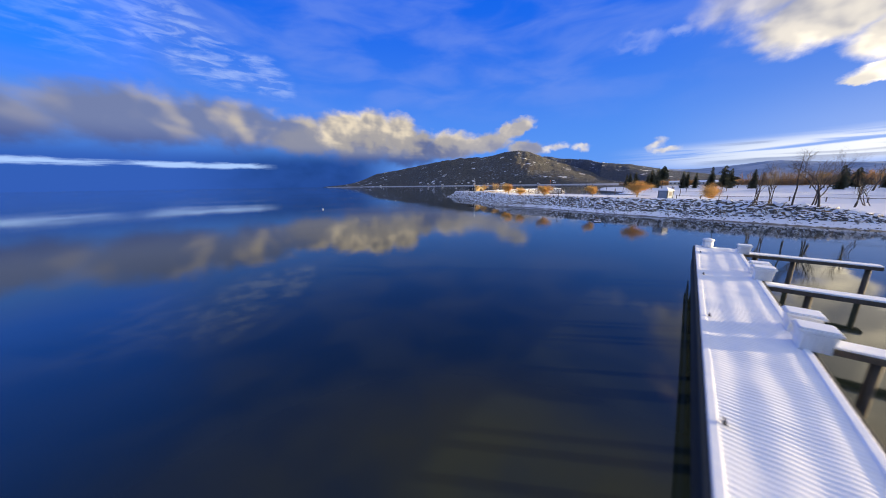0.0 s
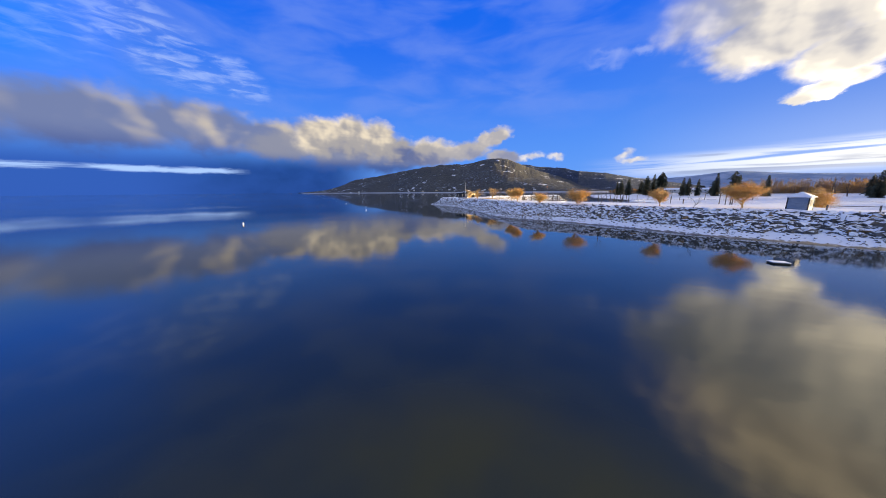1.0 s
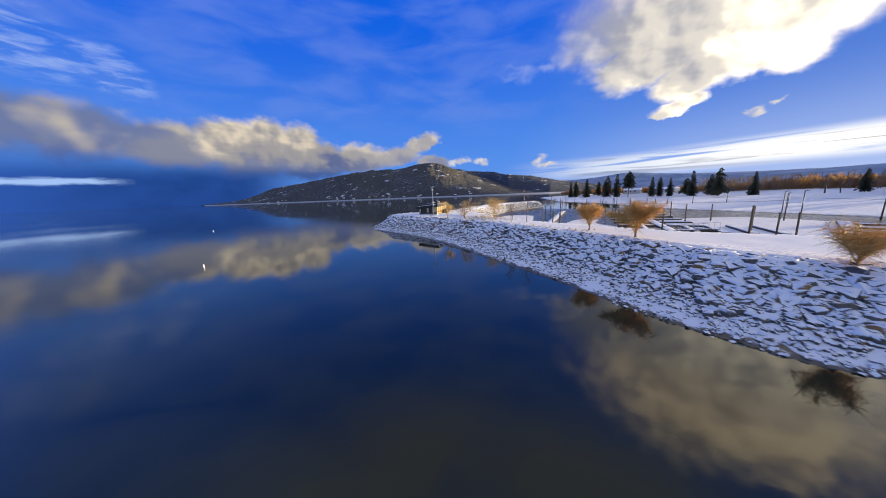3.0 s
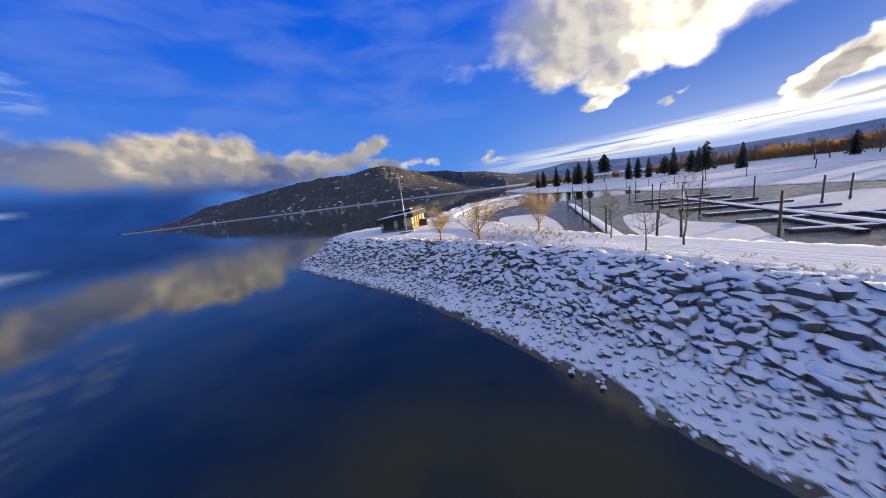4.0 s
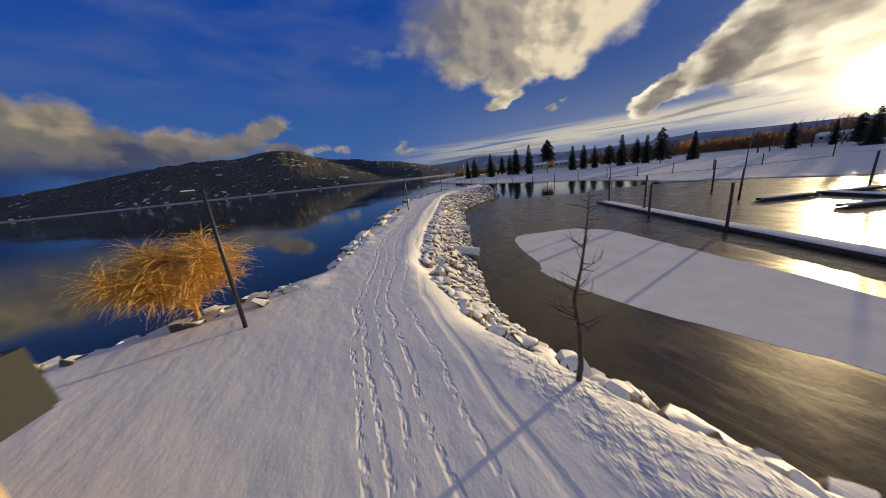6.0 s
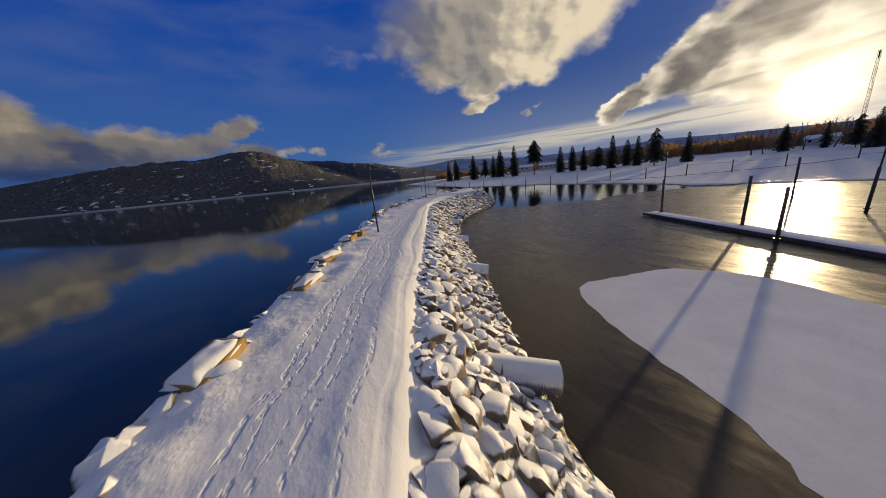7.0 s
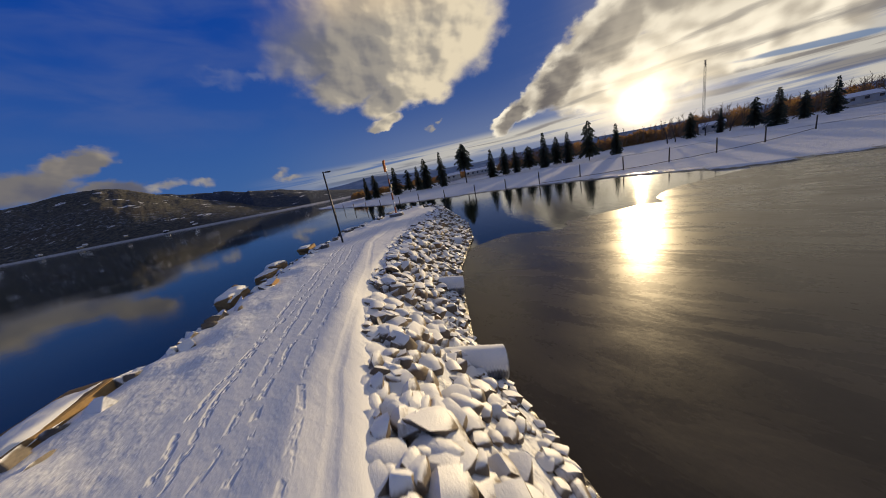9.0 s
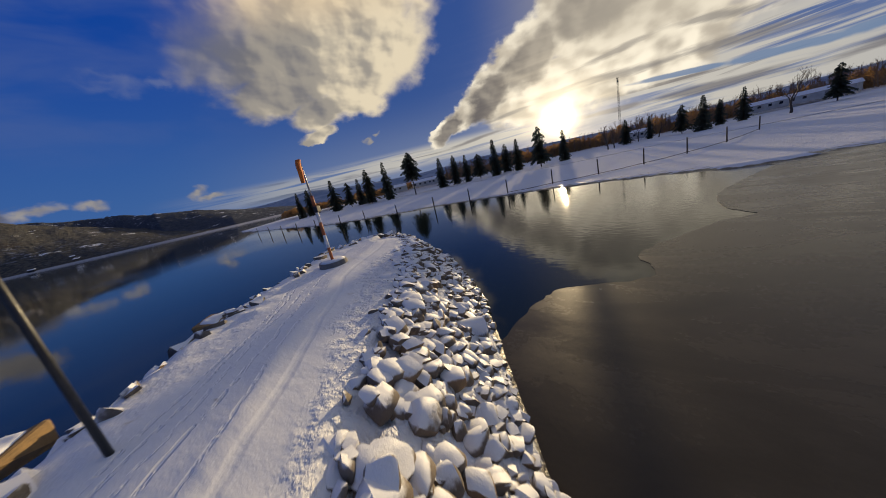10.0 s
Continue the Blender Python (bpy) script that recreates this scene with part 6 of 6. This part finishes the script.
def wood_edge(name, rows, seed, tall, label):
    """Far leafless woodland: many thin stems, each with rising side shoots."""
    rnd = random.Random(seed)
    V, F = [], []
    for az0, az1, d0, d1, n in rows:
        for _ in range(n):
            az, dist = rnd.uniform(az0, az1), rnd.uniform(d0, d1)
            x, y = 6.5 + dist * math.sin(radians(az)), 166 + dist * math.cos(radians(az))
            h = tall * rnd.uniform(0.55, 1.1)
            z = 3.4
            foot = Vector((x, y, z))
            top = foot + Vector((rnd.gauss(0, 0.05) * h, rnd.gauss(0, 0.05) * h, h))
            shoots = [(foot, foot.lerp(top, 0.5) + Vector((rnd.gauss(0, 0.2), rnd.gauss(0, 0.2), 0)), top, 0.10 + 0.008 * h)]
            for _ in range(24):
                u, a = rnd.uniform(0.08, 0.92), rnd.uniform(0, 6.283)
                reach = h * rnd.uniform(0.14, 0.34) * (1.15 - 0.6 * u)
                low = foot.lerp(top, u)
                way = Vector((math.cos(a), math.sin(a), rnd.uniform(0.35, 1.5))).normalized()
                mid = low + way * reach * 0.5
                shoots.append((low, mid, mid + (way + Vector((0, 0, 0.4))).normalized() * reach * 0.6, 0.075))
            for low, mid, tip, w in shoots:
                b0 = len(V)
                for p, ww in ((low, w), (mid, w * 0.75), (tip, 0.02)):
                    V.extend((p + Vector((ww, 0, 0)), p + Vector((-ww / 2, ww, 0)), p + Vector((-ww / 2, -ww, 0))))
                for j in (0, 3):
                    for q in range(3):
                        c, e = b0 + j + q, b0 + j + (q + 1) % 3
                        F.append((c, e, e + 3, c + 3))
    return tagged(mesh_ob(name, V, F, WOODS), label, "woodland", kind="stuff")


wood_edge("park_woods", [(58, 72, 225, 300, 240), (72, 90, 240, 300, 90), (90, 135, 235, 310, 700), (85, 92, 210, 235, 40)], 6, 12.0, "tall leafless brown woodland in the low sun")


def thicket(name, rows, seed, label):
    """A far belt of brush: uneven crowns, each a cloud of small twig sprays with gaps."""
    rnd = random.Random(seed)
    V, F = [], []
    for az0, az1, d0, d1, n, lo, hi in rows:
        for _ in range(n):
            az, dist = rnd.uniform(az0, az1), rnd.uniform(d0, d1)
            x, y = 6.5 + dist * math.sin(radians(az)), 166 + dist * math.cos(radians(az))
            h = rnd.uniform(lo, hi) * (0.75 + 0.5 * noise.noise((az * 0.45, seed, 0)))
            r = h * rnd.uniform(0.28, 0.45)
            for _ in range(130):
                u = rnd.random() ** 0.8
                a, q = rnd.uniform(0, 6.283), r * math.sqrt(rnd.random()) * (1.05 - u ** 2.2)
                c = Vector((x + math.cos(a) * q, y + math.sin(a) * q, 3.2 + h * u))
                way = Vector((rnd.gauss(0, 0.5), rnd.gauss(0, 0.5), rnd.uniform(0.2, 1.0)))
                off = Vector((rnd.gauss(0, 1), rnd.gauss(0, 1), rnd.gauss(0, 0.5))) * 0.17
                b0 = len(V)
                V.extend((c + off, c - off, c + way * rnd.uniform(0.6, 1.2)))
                F.append((b0, b0 + 1, b0 + 2))
    return tagged(mesh_ob(name, V, F, BRUSH), label, "woodland", kind="stuff")


thicket("far_brush", [(28, 50, 245, 310, 560, 3.5, 7.0), (48, 70, 235, 310, 620, 3.5, 7.5)], 5, "leafless brown woodland edge beyond the snowy beach")
thicket("park_brush", [(68, 90, 250, 320, 800, 6.0, 12.5), (88, 100, 245, 320, 380, 5.5, 11.5), (100, 140, 245, 320, 1250, 5.0, 10.5)], 7, "dense leafless brown thicket behind the snowy beach")


def grass(name, seed, rows):
    rnd = random.Random(seed)
    V, F = [], []
    for x0, y0, x1, y1, spread, n in rows:
        for _ in range(n):
            u = rnd.random()
            x, y = x0 + (x1 - x0) * u + rnd.gauss(0, spread), y0 + (y1 - y0) * u + rnd.gauss(0, spread)
            z = float(height(np.array([[x, y]]))[0])
            if z < 2.2:
                continue
            for s in range(6):
                a, L = rnd.uniform(0, 6.283), rnd.uniform(0.15, 0.5)
                d = Vector((math.cos(a) * 0.5, math.sin(a) * 0.5, 1)).normalized() * L
                side = Vector((-math.sin(a), math.cos(a), 0)) * 0.009
                p = Vector((x + rnd.gauss(0, 0.06), y + rnd.gauss(0, 0.06), z))
                b0 = len(V)
                V.extend((p - side, p + side, p + d * 0.6 + side, p + d + Vector((0, 0, -0.2 * L))))
                F.append((b0, b0 + 1, b0 + 2, b0 + 3))
    return tagged(mesh_ob(name, V, F, STRAW), "dry straw-coloured grass poking through the snow", "grass", kind="stuff")


grass("dry_grass", 9, [(-33, 104, -22, 92, 1.6, 130), (-22, 92, -13, 76, 0.9, 200), (-13, 76, -4, 58, 0.9, 120), (-16, 96, -12, 84, 1.0, 110), (-13, 99, -8, 82, 1.5, 150), (-17, 92, -12, 80, 1.8, 130)])

x, y = 6.5 + 170 * math.sin(radians(104.4)), 166 + 170 * math.cos(radians(104.4))
bare_tree((x, y, float(height(np.array([[x, y]]))[0])), 15, 13, 401, "large leafless tree standing alone behind the beach", "", 1, 5, split=3)
for k, (az, dist, tall) in enumerate([(85.3, 180, 12), (86.2, 185, 10), (89.5, 195, 10), (91.2, 200, 11), (92, 195, 9.5), (70, 175, 9)]):
    x, y = 6.5 + dist * math.sin(radians(az)), 166 + dist * math.cos(radians(az))
    bare_tree((x, y, float(height(np.array([[x, y]]))[0])), tall, 6, 410 + k, "leafless tree at the edge of the beach", "bare trees behind the beach", 1, 4)

# ---------------------------------------------------------------- riprap
def round_off(me):
    """Soft shading but for the sharp arrises."""
    me.polygons.foreach_set("use_smooth", [True] * len(me.polygons))
    me.set_sharp_from_angle(angle=radians(44))


def rock_mesh(name, seed, flat=0.7, mat=None, worn=True):
    """An angular quarry stone, about one metre across."""
    rnd = random.Random(seed)
    bm = B()
    for _ in range(18):
        v = Vector((rnd.gauss(0, 1), rnd.gauss(0, 1), rnd.gauss(0, 1))).normalized()
        v = Vector([max(-0.64, min(0.64, c * 1.06)) for c in v]) * 1.12
        bm.verts.new(Vector((v.x * rnd.uniform(0.75, 1.0), v.y * rnd.uniform(0.6, 0.9), v.z * flat)))
    got = bmesh.ops.convex_hull(bm, input=bm.verts)
    bmesh.ops.delete(bm, geom=list({v for v in got["geom_interior"] if isinstance(v, bmesh.types.BMVert)}), context="VERTS")
    bmesh.ops.dissolve_limit(bm, angle_limit=radians(9), verts=bm.verts, edges=bm.edges)
    bmesh.ops.triangulate(bm, faces=bm.faces)
    if worn:
        bmesh.ops.subdivide_edges(bm, edges=bm.edges[:], cuts=1, use_grid_fill=True)
        bmesh.ops.smooth_vert(bm, verts=bm.verts, factor=0.42, use_axis_x=True, use_axis_y=True, use_axis_z=True)
        bmesh.ops.triangulate(bm, faces=bm.faces)
    me = bpy.data.meshes.new(name)
    bm.to_mesh(me)
    bm.free()
    round_off(me)
    me.materials.append(mat or ROCK)
    return me


ROCKS = [rock_mesh("rock", 40 + k, 0.55 + 0.06 * (k % 4)) for k in range(10)]
BROWN_ROCKS = [rock_mesh("rock", 40 + k, 0.55 + 0.06 * (k % 4), JETTYROCK) for k in range(10)]


def mesh_data(me):
    v = np.empty(len(me.vertices) * 3)
    me.vertices.foreach_get("co", v)
    return v.reshape(-1, 3), np.array([p.vertices[:] for p in me.polygons])


ROCK_DATA = [mesh_data(me) for me in ROCKS]
SMALL_ROCKS = [rock_mesh("small_rock", 40 + k, 0.50 + 0.06 * (k % 4), worn=False) for k in range(10)]
SMALL_DATA = [mesh_data(me) for me in SMALL_ROCKS]
for me in SMALL_ROCKS:
    bpy.data.meshes.remove(me)


def strew(line, lo, hi, gap, size, seed, start=0, stop=None):
    """Places for stones on the bank behind a shore line: lo and hi are shares of its width."""
    rnd = random.Random(seed)
    out = []
    for i in range(start, (stop or len(line) - 1)):
        (x0, y0, w0), (x1, y1, w1) = line[i], line[i + 1]
        L = math.hypot(x1 - x0, y1 - y0)
        tx, ty = (x1 - x0) / L, (y1 - y0) / L
        w = (w0 + w1) / 2
        for _ in range(int((L + (0.7 * w if w > 6 else 0.0)) * w * (hi - lo) / (gap * gap))):
            ext = 0.35 * w / L if w > 6 else 0.0
            u, d = rnd.uniform(-ext, 1 + ext), w * rnd.uniform(lo, hi)
            s = size * math.exp(min(rnd.gauss(-0.05, 0.30), 0.34)) * (0.72 + 0.5 * min(1.0, max(0.0, (d / w - lo) / (hi - lo + 1e-6) * 1.3)))
            out.append((x0 + tx * L * u + ty * d, y0 + ty * L * u - tx * d, s, rnd.uniform(0, 360), rnd.gauss(0, 13), rnd.gauss(0, 13), rnd.randrange(len(ROCKS))))
    return out


def settle(rows, sink=0.12, lift=0.0, tilt=0.75):
    P = np.array([r[:2] for r in rows])
    z = height(P)
    e = 0.4
    gx = (height(P + [e, 0]) - height(P - [e, 0])) / (2 * e)
    gy = (height(P + [0, e]) - height(P - [0, e])) / (2 * e)
    out = []
    for (x, y, s, rz, rx, ry, k), h, a, b in zip(rows, z, gx, gy):
        if h < -0.35:
            continue
        n = Vector((-a * tilt, -b * tilt, 1)).normalized()
        q = Vector((0, 0, 1)).rotation_difference(n).to_matrix().to_4x4()
        m = Matrix.Translation((x, y, h + s * (0.20 - sink))) @ q @ pose(0, 0, 0, rx, ry, rz) @ Matrix.Diagonal((s, s, s, 1))
        a3 = np.array(m)
        tip = float((ROCK_DATA[k][0] @ a3[2, :3]).max() + a3[2, 3])
        top = 3.78 + lift + 0.22 * ((k * 37) % 10) / 10
        if tip > top:
            m = Matrix.Translation((0, 0, top - tip)) @ m
        out.append((m, k))
    return out


def heap(name, placed, label, near, meshes=None, mat=None, small=False):
    """Stones near the given stretch are parts; the rest is one mesh."""
    root = thing(name, Matrix.Identity(4), label, "riprap")
    ranked = sorted(range(len(placed)), key=lambda i: near(placed[i][0].translation))
    single = set(ranked[:290])
    V, F, base = [], [], 0
    for i, (m, k) in enumerate(placed):
        if i in single:
            shared("stone", (meshes or ROCKS)[k], root, m)
            continue
        v, f = (SMALL_DATA if small or m.to_scale().x < 0.36 else ROCK_DATA)[k]
        a = np.array(m)
        V.append(v @ a[:3, :3].T + a[:3, 3])
        F.append(f + base)
        base += len(v)
    rest = mesh_ob("stone_bed", np.vstack(V), np.vstack(F), mat or ROCK)
    round_off(rest.data)
    rest.parent = root
    rest["kind"] = "stuff"
    return root


bank_rows = strew(OUTER, 0.36, 0.99, 0.47, 0.60, 1, 6, 17) + strew(OUTER, 0.36, 0.99, 0.55, 0.34, 11, 6, 17)
low_rows = strew(OUTER, 0.02, 0.42, 0.46, 0.22, 2, 7, 18)
heap("riprap_bank", settle(bank_rows, -0.02, tilt=0.28) + settle(low_rows, 0.10, tilt=0.5), "grey angular boulders under fresh snow on the esplanade bank", lambda p: abs(p.y - 88) + abs(p.x + 24) * 0.6)
east_rows = strew(OUTER, 0.38, 0.98, 0.54, 0.66, 3, 2, 8) + strew(OUTER, 0.06, 0.4, 0.9, 0.2, 4, 3, 7)
heap("riprap_shore", settle(east_rows, 0.0, tilt=0.28), "snow-covered boulders on the long shore bank", lambda p: abs(p.x - 12), small=True)
jetty_rows = strew(INNER, 0.03, 0.97, 0.355, 0.445, 5, 0, 9) + strew(INNER, 0.03, 0.97, 0.55, 0.24, 56, 0, 9) + strew(INNER, 0.9, 1.12, 0.8, 0.42, 55, 0, 9) + strew(INNER, 0.03, 0.95, 0.36, 0.42, 6, 9, 12)
loose_rows = [(-7.3, 132.6, 0.34, 40, 3, 8, 2), (-7.0, 131.9, 0.52, 110, -4, 5, 5), (-6.7, 131.6, 0.36, 200, 6, 2, 7), (-6.4, 131.1, 0.40, 300, 2, -6, 1), (-5.4, 134.4, 0.30, 80, 3, 3, 4)]
heap("riprap_breakwater", settle(jetty_rows, 0.06, -0.34, tilt=0.55) + settle(loose_rows, 0.0), "brown-grey angular boulders with snow caps beside the breakwater path", lambda p: abs(p.y - 160), BROWN_ROCKS, JETTYROCK)
side_rows = strew(OUTER, 0.05, 1.0, 0.48, 0.52, 7, 17, 29) + strew(INNER, 0.0, 0.8, 0.62, 0.5, 8, 12, 21)
rim_rows = strew(OUTER, 0.7, 1.3, 0.75, 0.40, 17, 20, 28) + strew(INNER, 0.0, 0.7, 0.6, 0.42, 18, 11, 20)
heap("riprap_edge", settle(side_rows, 0.1) + settle(rim_rows, 0.02, 0.22), "low snow-buried boulders along the water's edge", lambda p: abs(p.y - 150), small=True)
